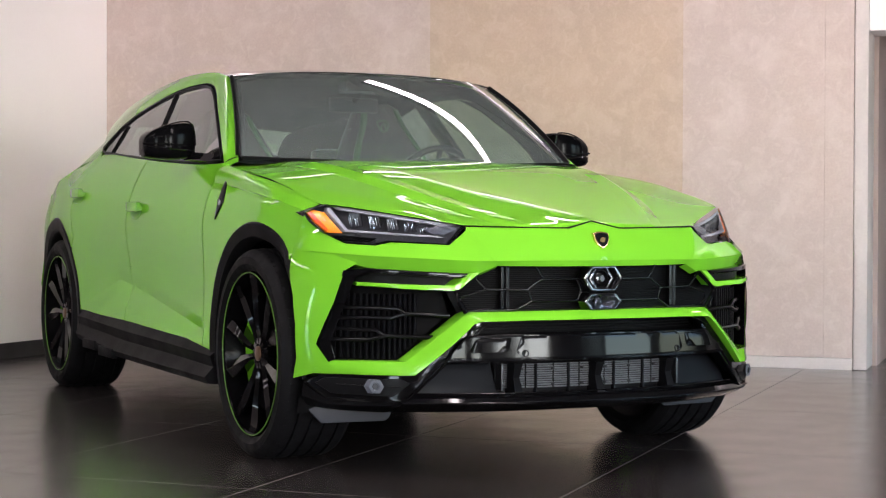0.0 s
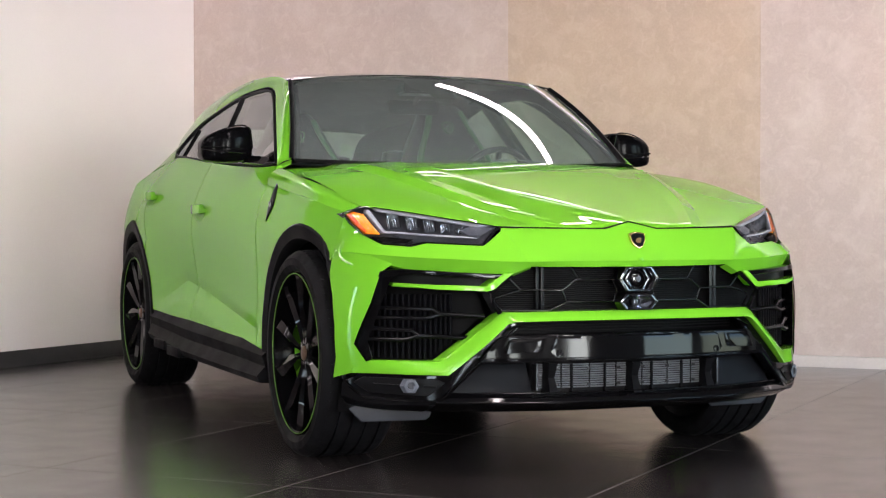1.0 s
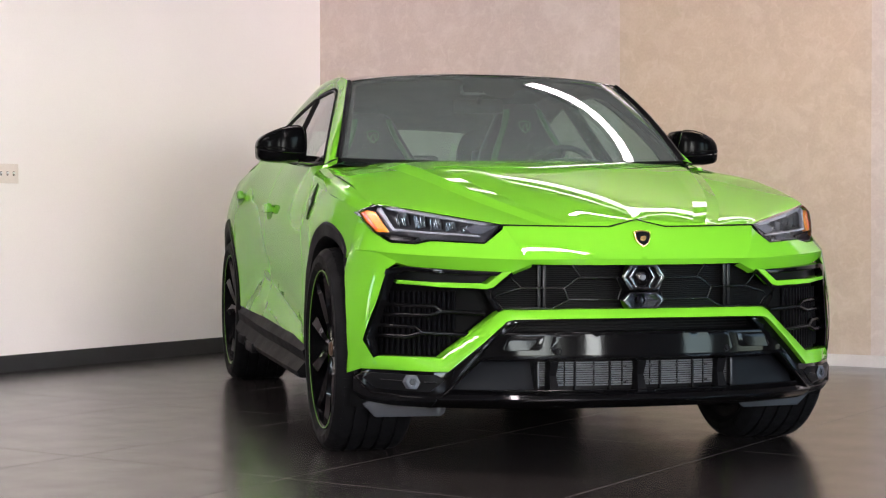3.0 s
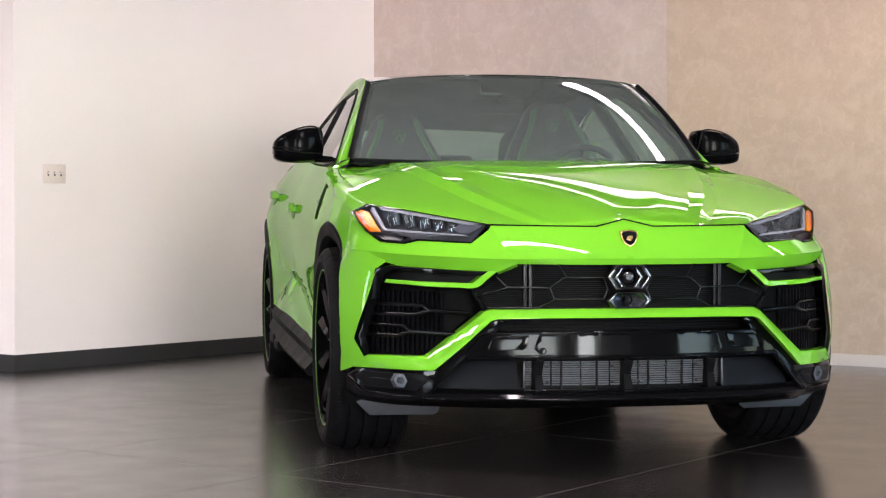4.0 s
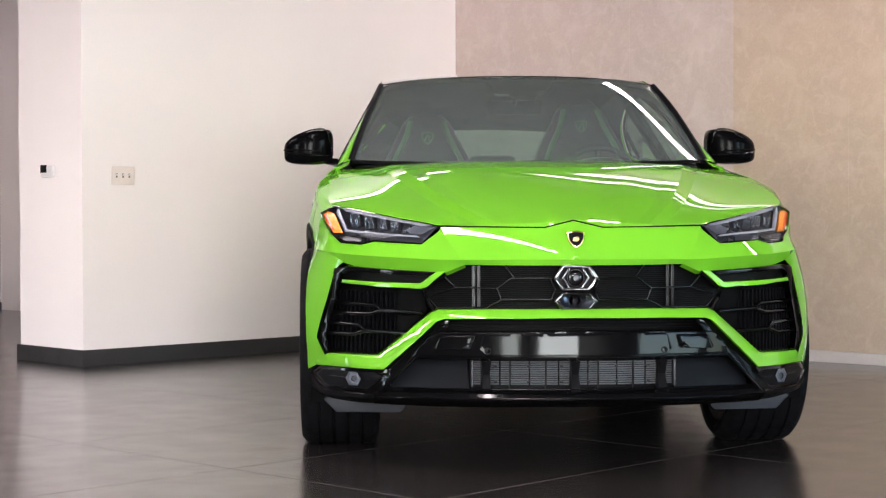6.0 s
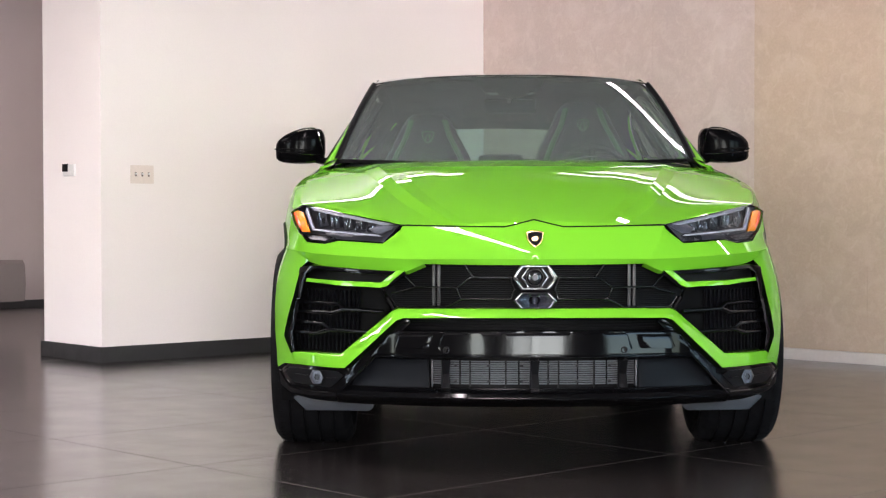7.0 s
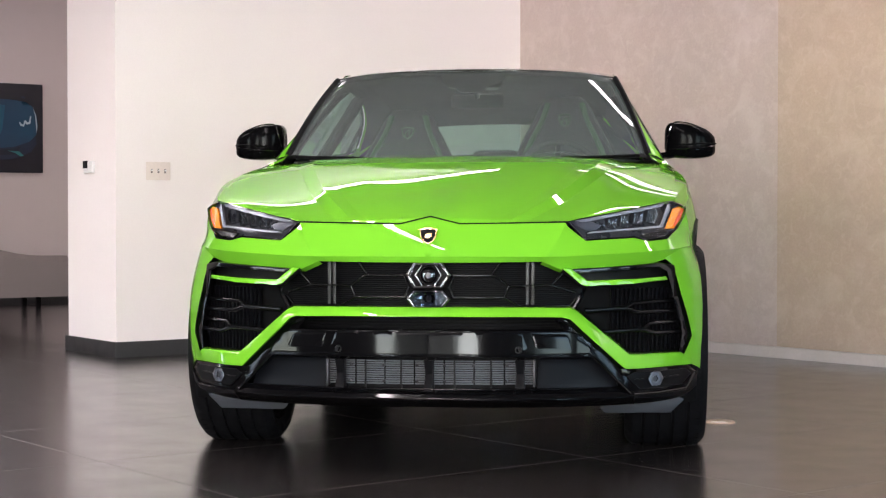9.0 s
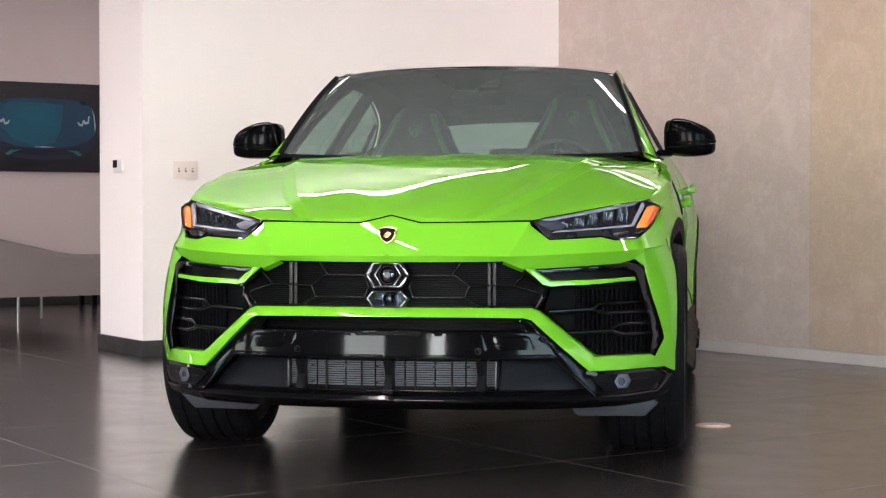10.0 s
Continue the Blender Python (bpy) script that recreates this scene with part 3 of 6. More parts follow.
loft([[(0, -0.66, 0.83), (0, 0.0, 0.99), (0, 0.45, 1.06)], [(0.5, -0.62, 0.80), (0.5, 0, 0.96), (0.52, 0.5, 1.05)],
      [(0.78, -0.38, 0.84), (0.82, 0, 0.93), (0.80, 0.5, 1.03)], [(0.86, -0.30, 0.70), (0.90, 0, 0.86), (0.88, 0.5, 0.9)]], 12, 2, bm=bm)
part("engine_cover", mirrored(bm), BLACK_MATT, car)

# bonnet: raised middle, two creases either side
HOOD = [
    [(0, -0.858, 0.886), (0, -0.80, 0.912), (0, -0.70, 0.935), (0, -0.45, 0.983), (0, -0.1, 1.045), (0, 0.2, 1.095), (0, 0.43, 1.131)],
    [(0.10, -0.846, 0.862), (0.12, -0.80, 0.899), (0.17, -0.70, 0.929), (0.25, -0.45, 0.980), (0.34, -0.1, 1.043), (0.40, 0.2, 1.093), (0.43, 0.47, 1.132)],
    [(0.22, -0.832, 0.863), (0.24, -0.79, 0.894), (0.28, -0.70, 0.919), (0.37, -0.45, 0.972), (0.46, -0.1, 1.036), (0.52, 0.2, 1.087), (0.55, 0.51, 1.131)],
    [(0.27, -0.826, 0.864), (0.29, -0.785, 0.895), (0.33, -0.70, 0.920), (0.43, -0.45, 0.973), (0.53, -0.1, 1.037), (0.59, 0.2, 1.088), (0.62, 0.54, 1.130)],
    [(0.31, -0.820, 0.865), (0.335, -0.78, 0.888), (0.38, -0.695, 0.906), (0.48, -0.45, 0.957), (0.58, -0.1, 1.018), (0.65, 0.2, 1.070), (0.69, 0.57, 1.118)],
    [(0.466, -0.783, 0.868), (0.48, -0.755, 0.880), (0.53, -0.68, 0.896), (0.64, -0.45, 0.951), (0.75, -0.1, 1.016), (0.80, 0.2, 1.066), (0.80, 0.58, 1.108)],
    [(0.468, -0.782, 0.868), (0.52, -0.730, 0.878), (0.62, -0.630, 0.896), (0.842, -0.418, 0.9385), (0.8625, -0.1, 1.012), (0.871, 0.2, 1.060), (0.846, 0.57, 1.100)],
]


SLOPE = np.array([(-0.88, 0.33), (-0.80, 0.250), (-0.70, 0.240), (-0.45, 0.234), (-0.2, 0.226), (0, 0.208), (0.1, 0.175), (0.2, 0.122), (0.30, 0.08), (0.43, 0.06), (0.62, 0.05)])
rise_y = np.linspace(-0.88, 0.62, 301)
rise_z = np.cumsum(np.interp(rise_y, *smooth_line(SLOPE, 400).T)) * 0.005
rise_z += 1.135 - np.interp(0.43, rise_y, rise_z)


ridge = smooth_line(HOOD[0] + [(0, 0.62, 1.160)], 400)


def fair(row, n):
    """n points along one line of the bonnet: the middle's even rise, lowered by a fair amount, turned down at the front edge."""
    r = np.array(row, float)
    y = r[0, 1] + (r[-1, 1] - r[0, 1]) * np.linspace(0, 1, n) ** 1.3
    line = smooth_line(r, 240)
    x = np.interp(y, line[:, 1], line[:, 0])
    f = 1.0 if r[3, 0] > 0.8 else 0.65 if r[3, 0] > 0.6 else 0.0
    low = r[:, 2] - (1 - f) * np.interp(r[:, 1], ridge[:, 1], ridge[:, 2]) - f * np.interp(r[:, 1], rise_y, rise_z)
    k = np.polyfit(r[1:, 1], low[1:], 4 if r[3, 0] > 0.6 else 2)
    tip = r[0, 2] - np.interp(r[0, 1], rise_y, rise_z) - np.polyval(k, r[0, 1])
    z = np.interp(y, rise_y, rise_z) + np.polyval(k, y) + tip * np.maximum(0, 1 - (y - r[0, 1]) / 0.014) ** 2
    return np.stack([x, y, z], 1)


curves = [fair(r, 72) for r in HOOD]
sheet = []
for i in range(len(curves) - 1):
    a, b = curves[i], curves[i + 1]
    for k in range(10 if i in (0, 4, 5) else 5):
        t = k / (10 if i in (0, 4, 5) else 5)
        row = a + (b - a) * t
        if i >= 4:
            turn_in = (curves[6] - curves[4]) / 2
            m0, m1 = (2 * (b - a) - turn_in, turn_in) if i == 4 else (turn_in, 2 * (b - a) - turn_in)
            row = a * (2 * t ** 3 - 3 * t ** 2 + 1) + m0 * (t ** 3 - 2 * t ** 2 + t) + b * (3 * t ** 2 - 2 * t ** 3) + m1 * (t ** 3 - t ** 2)
        if i == 0:
            beak = np.maximum(0, 1 - np.arange(72) / 16)[:, None]
            row[:, 1:] = a[:, 1:] + (b - a)[:, 1:] * (t * t + (t - t * t) * beak)
        sheet.append(row)
sheet.append(curves[-1])
bm = bmesh.new()
add(bm, [tuple(p) for r in sheet for p in r],
    [(j * 72 + i, j * 72 + i + 1, (j + 1) * 72 + i + 1, (j + 1) * 72 + i) for j in range(len(sheet) - 1) for i in range(71)])
part("bonnet", mirrored(bm), PAINT, car, "smooth lime-green bonnet with a raised middle and sharp creases", sharp=4)

# upper front: from the bonnet's edge down over the crease to the openings
def sp(y, z):
    return (side_x(y, z), y, z)


EDGE = [(0, -0.864, 0.882), (0.10, -0.852, 0.857), (0.27, -0.832, 0.859), (0.462, -0.790, 0.862)]
BROW = [[(0, -0.912, 0.826), (0.13, -0.906, 0.815), (0.30, -0.884, 0.812), (0.478, -0.826, 0.824)],
        [(0, -0.934, 0.770), (0.14, -0.929, 0.768), (0.31, -0.901, 0.766), (0.45, -0.860, 0.774)],
        [(0, -0.937, 0.748), (0.15, -0.931, 0.748), (0.31, -0.906, 0.748), (0.40, -0.886, 0.747)]]
LIP = [(0, -0.930, 0.728), (0.15, -0.925, 0.728), (0.31, -0.893, 0.729), (0.385, -0.872, 0.730)]
UNDER_LAMP = [(0.470, -0.800, 0.850), (0.505, -0.797, 0.820), (0.527, -0.790, 0.800), (0.61, -0.748, 0.804), (0.70, -0.686, 0.809), (0.742, -0.656, 0.797), (0.816, -0.566, 0.803), (0.864, -0.470, 0.836), (0.892, -0.374, 0.908)]
CREASE = [(0.40, -0.886, 0.747), (0.47, -0.870, 0.748), (0.54, -0.842, 0.751), (0.62, -0.800, 0.755), (0.70, -0.743, 0.759), (0.77, -0.680, 0.763), (0.84, -0.590, 0.769), (0.895, -0.462, 0.776), sp(-0.318, 0.778)]
UNDERCUT = [(0.385, -0.872, 0.730), (0.45, -0.848, 0.702), (0.52, -0.815, 0.703), (0.62, -0.768, 0.708), (0.70, -0.712, 0.713), (0.77, -0.652, 0.722), (0.84, -0.588, 0.742), (0.897, -0.461, 0.768), sp(-0.317, 0.777)]


def turn_of(p):
    return math.atan2(p[0], -p[1])


def fold(z):
    """The fold from the lamp's inner tip down to the grille's corner."""
    return 0.424 + (z - 0.747) * 0.90


def face_terms(h, z):
    k, e = z - 0.80, max(0.0, h - fold(z))
    return [1, h * h, h ** 4, k, k * k, k * h * h, k * k * h * h, e, e * k, e * e, e * e * k, e ** 3]


known = EDGE + sum(BROW, []) + UNDER_LAMP + CREASE + [sp(-0.345, 0.86), sp(-0.33, 0.82), sp(-0.40, 0.80)]
FACE = np.linalg.lstsq(np.array([face_terms(turn_of(p), p[2]) for p in known]), np.array([math.hypot(p[0], p[1]) for p in known]), rcond=None)[0]


def face(h, z):
    """The fair upper front, by the turn about the front axle's middle and the height."""
    r = float(np.dot(face_terms(h, z), FACE))
    return (r * math.sin(h), -r * math.cos(h), z)


outline = [(turn_of(p), p[2]) for p in EDGE + UNDER_LAMP] + [(turn_of(p), p[2]) for p in CREASE[::-1]] + [(turn_of(p), p[2]) for p in BROW[2][-2::-1]]
folded = [[(fold(z), z) for z in np.linspace(0.752, 0.855, 16)]]
bm = panel(outline, face, None, step=0.014, lines=folded)
bmesh.ops.remove_doubles(bm, verts=bm.verts, dist=0.0004)
CREASE = [face(turn_of(p), p[2]) for p in CREASE]
low = [face(turn_of(p), p[2]) for p in BROW[2]]
facets([low, LIP], 9, 3, bm)
facets([CREASE, UNDERCUT], 6, 4, bm)
facets([UNDERCUT, [(x * 0.98, y + 0.030, z - 0.010) for x, y, z in UNDERCUT]], 6, 1, bm)
part("front_bumper", mirrored(bm), PAINT, car, "sharply creased lime-green front bumper", sharp=9)
EDGE = [face(turn_of(p), p[2]) for p in EDGE]
for pts, r in ((EDGE, 0.0020),):
    line = [(x, y + 0.001, z + 0.003) for x, y, z in pts]
    bm = tube([(-x, y, z) for x, y, z in line[::-1]] + line[1:], r)
    part("bonnet_seam", bm, BLACK_MATT, car)



def fair_sheet(rows, n=30, m=14):
    """One fair surface, by turn and height, close to rows of points and bounded by them."""
    def terms(h, z):
        k = z - 0.55
        return [1, h, h * h, k, k * k, h * k, h * h * k, h * k * k]
    pts = [p for r in rows for p in r]
    mid = sum(turn_of(p) for p in pts) / len(pts)
    f = np.linalg.lstsq(np.array([terms(turn_of(p) - mid, p[2]) for p in pts]), np.array([math.hypot(p[0], p[1]) for p in pts]), rcond=None)[0]
    flat = [even([(turn_of(p), p[2]) for p in r], n) for r in rows]
    lines = [flat[i] + (flat[i + 1] - flat[i]) * k / m for i in range(len(rows) - 1) for k in range(m)] + [flat[-1]]
    bm = bmesh.new()
    vs = []
    for ln in lines:
        for h, z in ln:
            r = float(np.dot(terms(h - mid, z), f))
            vs.append((r * math.sin(h), -r * math.cos(h), z))
    add(bm, vs, [(j * n + i, j * n + i + 1, (j + 1) * n + i + 1, (j + 1) * n + i) for j in range(len(lines) - 1) for i in range(n - 1)])
    return bm


for sd in (1, -1):
    # corner of the bumper between the side intake and the wheel arch
    rows = [[(0.803, -0.642, 0.738), (0.842, -0.612, 0.712), (0.870, -0.585, 0.60), (0.911, -0.522, 0.456), (0.878, -0.572, 0.388), (0.866, -0.582, 0.376)],
            [(0.866, -0.551, 0.768), (0.888, -0.515, 0.70), (0.915, -0.495, 0.60), (0.933, -0.474, 0.46), (0.920, -0.475, 0.385), (0.910, -0.495, 0.352)],
            [sp(-0.317, 0.777), (0.940, -0.352, 0.70), (0.949, -0.405, 0.62), (0.953, -0.432, 0.52), (0.951, -0.432, 0.40), (0.942, -0.395, 0.328)]]
    part("bumper_corner", side(fair_sheet(rows), sd), PAINT, car, sharp=24)
    # top of the wing beside the bonnet
    ys = [-0.37, -0.1, 0.15, 0.4, 0.6]
    zs = [0.916, 0.965, 0.995, 1.02, 1.035]
    top = [(0.818, -0.425, 0.939), (0.863, -0.05, 1.018), (0.873, 0.25, 1.063), (0.858, 0.45, 1.088), (0.852, 0.60, 1.108)]
    mid = [((a[0] + side_x(y, z)) / 2 + (0.016 if y > -0.3 else 0.004), (a[1] + y) / 2, (a[2] + z) / 2 + 0.010) for a, y, z in zip(top, ys, zs)]
    low = [(side_x(y, z), y, z) for y, z in zip(ys, zs)]
    top[0], low[0] = (0.850, -0.412, 0.940), (side_x(-0.37, 0.916), -0.37, 0.916)
    bm = loft([top, mid, low], 26, 4, across=True)
    part("wing_top", side(bm, sd), PAINT, car, sharp=30)
    line = smooth_line([(x - 0.002, y, z - 0.001) for x, y, z in top], 14)
    part("wing_seam", side(tube([tuple(p) for p in line], 0.0018), sd), BLACK_MATT, car)
    # wing, doors, rear quarter
    R = 0.485
    wing = [(-0.37, 0.916), (-0.1, 0.965), (0.15, 0.995), (0.4, 1.02), (0.6, 1.035), (0.605, 0.95), (0.59, 0.75), (0.60, 0.52), (0.60, 0.37), (0.50, 0.36), (0.48, 0.40)]
    wing += arc(0, HUB, R, 4, 127, 26) + [(-0.315, 0.745), (-0.335, 0.79)]
    part("front_wing", side(panel(wing, flank(), (-0.02, 0, 0), step=0.035), sd), PAINT, car, sharp=20)
    top_line = [(float(y), float(np.interp(y, BELT[:, 0], BELT[:, 1]))) for y in np.linspace(0.61, 1.735, 10)]
    door = [(0.608, 0.52), (0.60, 0.75), (0.612, 0.95)] + top_line + [(1.745, 0.9), (1.75, 0.6), (1.75, 0.415), (1.2, 0.402), (0.8, 0.393), (0.608, 0.372)]
    f_door = part("front_door", side(panel(door, flank(), (-0.02, 0, 0), step=0.03, lines=DOOR_CREASE), sd), PAINT, car, sharp=20)
    top_line = [(float(y), float(np.interp(y, BELT[:, 0], BELT[:, 1]))) for y in np.linspace(1.745, 2.66, 8)]
    rear = [(1.755, 0.415), (1.755, 0.6), (1.752, 0.9)] + top_line + [(2.72, 1.08), (2.70, 0.95), (2.60, 0.80)] + arc(WHEELBASE, HUB, 0.50, 138, 172, 10) + [(2.50, 0.432), (2.1, 0.42)]
    r_door = part("rear_door", side(panel(rear, flank(), (-0.02, 0, 0), step=0.03, lines=DOOR_CREASE), sd), PAINT, car, sharp=20)
    top_line = [(float(y), float(np.interp(y, BELT[:, 0], BELT[:, 1]))) for y in np.linspace(2.668, 4.1, 12)]
    quarter = [(2.607, 0.80), (2.708, 0.95), (2.728, 1.08)] + top_line + [(4.1, 0.5), (3.6, 0.42), (3.5, 0.40)] + arc(WHEELBASE, HUB, 0.50, 4, 136, 30)
    part("rear_quarter", side(panel(quarter, flank(), (-0.02, 0, 0), step=0.04), sd), PAINT, car, sharp=20)
    # door handles: a bar over a flat patch, darker green for the cup's shade
    for door_ob, hy, hz in ((f_door, 1.59, 0.936), (r_door, 2.62, 1.012)):
        hx = side_x(hy, hz)
        bm = bmesh.new()
        box(bm, (hx + 0.004, hy - 0.085, hz - 0.016), (hx + 0.032, hy + 0.085, hz + 0.030), 0.012)
        box(bm, (hx - 0.012, hy - 0.085, hz - 0.012), (hx + 0.02, hy - 0.06, hz + 0.012), 0.005)
        box(bm, (hx - 0.012, hy + 0.06, hz - 0.012), (hx + 0.02, hy + 0.085, hz + 0.012), 0.005)
        handle = part("door_handle", side(bm, sd), PAINT, door_ob)
        cup = [(hy + 0.085 * math.cos(a), hz - 0.014 + 0.034 * math.sin(a)) for a in np.linspace(0, 2 * math.pi, 21)[:-1]]
        part("handle_cup_shade", side(panel(cup, flank(0.0025), None, step=0.03), sd), CUP_SHADE_GREEN, handle)
    # louvre behind the front wheel
    vent = [(0.466, 1.056), (0.450, 1.050), (0.402, 0.988), (0.388, 0.955), (0.402, 0.930), (0.440, 0.886), (0.446, 0.94), (0.456, 1.0)]
    v = part("wing_vent", side(panel(vent, flank(0.006), (-0.02, 0, 0), step=0.02, bevel=0.003), sd), BLACK_SATIN, car, "narrow black vent behind the front wheel")
    bm = turned([(0, 0.0), (0.004, 0.011), (0.0, 0.013)], 14)
    bmesh.ops.translate(bm, verts=bm.verts, vec=(side_x(0.42, 0.955) + 0.008, 0.418, 0.955))
    part("vent_badge", side(bm, sd), STEEL, v)
    # arches
    for name, cy, r0, r1, a0, a1 in (("front_arch", 0.0, 0.425, 0.492, -8, 188), ("rear_arch", WHEELBASE, 0.430, 0.508, -8, 190)):
        rows = []
        for i in range(41):
            a = radians(a0 + (a1 - a0) * i / 40)
            c, s = math.cos(a), math.sin(a)
            ro, ri = r1, r0
            if cy == 0:
                k = max(0.0, min(1.0, (math.degrees(a) - 118) / 30))
                ro, ri = r1 - 0.046 * k, r0 - 0.014 * k
            x = side_x(cy + ro * c, max(0.46, HUB + ro * s))
            if cy == 0 and c < -0.3:
                x = min(x, 0.953)
            rows.append([(x - 0.004, cy + (ro + 0.004) * c, HUB + (ro + 0.004) * s), (x + 0.008, cy + (ro - 0.006) * c, HUB + (ro - 0.006) * s),
                         (x + 0.001, cy + (ri + 0.012) * c, HUB + (ri + 0.012) * s), (x - 0.020, cy + ri * c, HUB + ri * s), (x - 0.06, cy + ri * c, HUB + ri * s)])
        bm = loft(rows, 9, 1, curved=False)
        part(name, side(bm, sd), CLADDING, car, "dark grey plastic wheel arch trim", sharp=25)
        rows = [[(0.93, cy + 0.435 * math.cos(radians(a)), HUB + 0.435 * math.sin(radians(a))), (0.52, cy + 0.435 * math.cos(radians(a)), HUB + 0.435 * math.sin(radians(a)))] for a in range(-25, 206, 10)]
        bm = loft(rows, 3, 1, curved=False)
        cap = [(0.52, y, z) for y, z in arc(cy, HUB, 0.435, -25, 205, 23)]
        add(bm, cap, [tuple(range(len(cap)))])
        part("wheel_well", side(bm, sd), BLACK_MATT, car)
    # sill skirt in facets
    rows = [[(0.955, 0.44, 0.36), (0.958, 0.8, 0.392), (0.955, 1.76, 0.413), (0.965, 2.55, 0.434)],
            [(0.975, 0.44, 0.345), (0.985, 0.9, 0.36), (0.985, 1.7, 0.372), (0.990, 2.53, 0.40)],
            [(0.962, 0.44, 0.30), (0.965, 0.9, 0.312), (0.965, 1.75, 0.322), (0.985, 2.50, 0.36)],
            [(1.000, 0.43, 0.262), (1.002, 0.9, 0.264), (1.002, 1.78, 0.272), (1.005, 2.50, 0.312)],
            [(0.985, 0.43, 0.235), (0.985, 0.9, 0.237), (0.985, 1.78, 0.243), (0.990, 2.50, 0.285)],
            [(0.80, 0.43, 0.225), (0.80, 0.9, 0.225), (0.80, 1.78, 0.23), (0.80, 2.50, 0.27)]]
    bm = loft(rows, 30, 2, curved=False)
    add(bm, [r[0] for r in rows], [tuple(range(len(rows)))])
    sk = part("side_skirt", side(bm, sd), CLADDING, car, "dark grey faceted side skirt", sharp=15)
    bm = bmesh.new()
    for y, z in ((1.80, 0.245), (2.1, 0.262)):
        box(bm, (0.94, y, z - 0.012), (1.012, y + 0.24, z + 0.035), 0.008)
    part("skirt_blade", side(bm, sd), CLADDING, sk)
    # pillar and roof rail in body colour
    outer = [(glass_x(z, y) + 0.004, y, z) for y, z in ((0.646, 1.118), (0.872, 1.246), (1.112, 1.380), (1.275, 1.470), (1.395, 1.502), (1.54, 1.514), (1.89, 1.506), (2.24, 1.459), (2.57, 1.388), (2.79, 1.268))]
    inner = [(0.785, 0.652, 1.146), (0.741, 0.815, 1.270), (0.690, 0.985, 1.392), (0.651, 1.105, 1.478), (0.637, 1.165, 1.508), (0.634, 1.40, 1.556), (0.628, 1.88, 1.570), (0.612, 2.45, 1.542), (0.602, 2.95, 1.488), (0.60, 3.3, 1.41)]
    mid = [((a[0] + b[0]) / 2 + 0.005, (a[1] + b[1]) / 2 - 0.004, (a[2] + b[2]) / 2 + 0.005) for a, b in zip(outer, inner)]
    bm = loft([outer, mid, inner], 48, 4, across=True)
    part("roof_rail", side(bm, sd), PAINT, car, "lime-green windscreen pillar and roof rail", sharp=30)
    lining = [[(x - 0.012, y - 0.10 * max(0.0, y - 2.3), z - 0.030) for x, y, z in outer]] + [[(x - 0.022, y + 0.004, z - 0.016) for x, y, z in r] for r in (outer, mid, inner)]
    part("pillar_lining", side(loft(lining, 40, 2, across=True), sd), BLACK_MATT, car)
    COVER = [(0.69, 1.10), (0.90, 1.240), (1.13, 1.372), (1.29, 1.452), (1.46, 1.478), (1.29, 1.415), (1.10, 1.295), (1.00, 1.20), (0.96, 1.09)]
    part("pillar_cover", side(panel(COVER, lambda y, z: (glass_x(z, y) - 0.022, y, z), (-0.012, 0, 0), step=0.05), sd), BLACK_MATT, car)
    # base of the pillar down to the wing
    foot = [[(0.786, 0.645, 1.143), (0.810, 0.654, 1.134), (glass_x(1.118, 0.646) + 0.004, 0.646, 1.118)],
            [(0.800, 0.606, 1.122), (0.830, 0.605, 1.112), (0.862, 0.612, 1.100)], [(0.848, 0.600, 1.104), (0.880, 0.602, 1.075), (0.904, 0.607, 1.036)]]
    bm = loft(foot, 8, 4)
    part("pillar_foot", side(bm, sd), PAINT, car)
    # rear pillar
    up = [(0.60, 2.95, 1.472), (0.49, 3.34, 1.412), (0.525, 3.65, 1.255), (0.575, 3.88, 1.125)]
    lo = [(glass_x(1.265) + 0.004, 2.79, 1.265), (0.80, 3.1, 1.205), (0.75, 3.6, 1.12), (0.68, 4.1, 1.0)]
    lo2 = [(side_x(y, z), y, z) for y, z in ((2.67, 1.212), (3.1, 1.155), (3.6, 1.04), (4.1, 0.93))]
    bm = loft([up, lo, lo2], 16, 4)
    part("rear_pillar", side(bm, sd), PAINT, car)
    bm = loft([[(x - 0.035, y - 0.01, z - 0.025) for x, y, z in r] for r in (up, lo, lo2)], 16, 4)
    part("pillar_lining", side(bm, sd), BLACK_MATT, car)
    # side windows
    W = [(0.690, 1.130), (0.884, 1.240), (1.125, 1.373), (1.29, 1.457), (1.40, 1.487), (1.53, 1.499), (1.89, 1.491), (2.24, 1.445), (2.55, 1.373), (2.735, 1.262), (2.715, 1.238), (2.60, 1.226), (1.82, 1.176), (1.0, 1.132)]
    W = [tuple(p) for p in smooth_line(W[:10], 44)] + W[10:]
    gx = lambda o: (lambda y, z: (glass_x(z, y) + o, y, z))
    g = part("side_window", side(panel(W, gx(0), None, step=0.06), sd), GLASS_SIDE, car, "dark tinted side windows in a black surround")
    rim = smooth_line([(glass_x(z, y) + 0.004, y, z) for y, z in W] + [(glass_x(W[0][1], W[0][0]) + 0.004, *W[0])], 70)
    part("window_surround", side(tube([tuple(p) for p in rim[:-1]], 0.0058, 8, True), sd), BLACK_SATIN, g)
    for (ya, za), (yb, zb) in (((1.87, 1.484), (1.74, 1.178)), ((2.50, 1.365), (2.535, 1.22))):
        bm = tube([(glass_x(za, ya) + 0.002, ya, za), (glass_x(zb, yb) + 0.002, yb, zb)], 0.018, 8, flat=0.35)
        part("window_pillar", side(bm, sd), BLACK_SATIN, g)

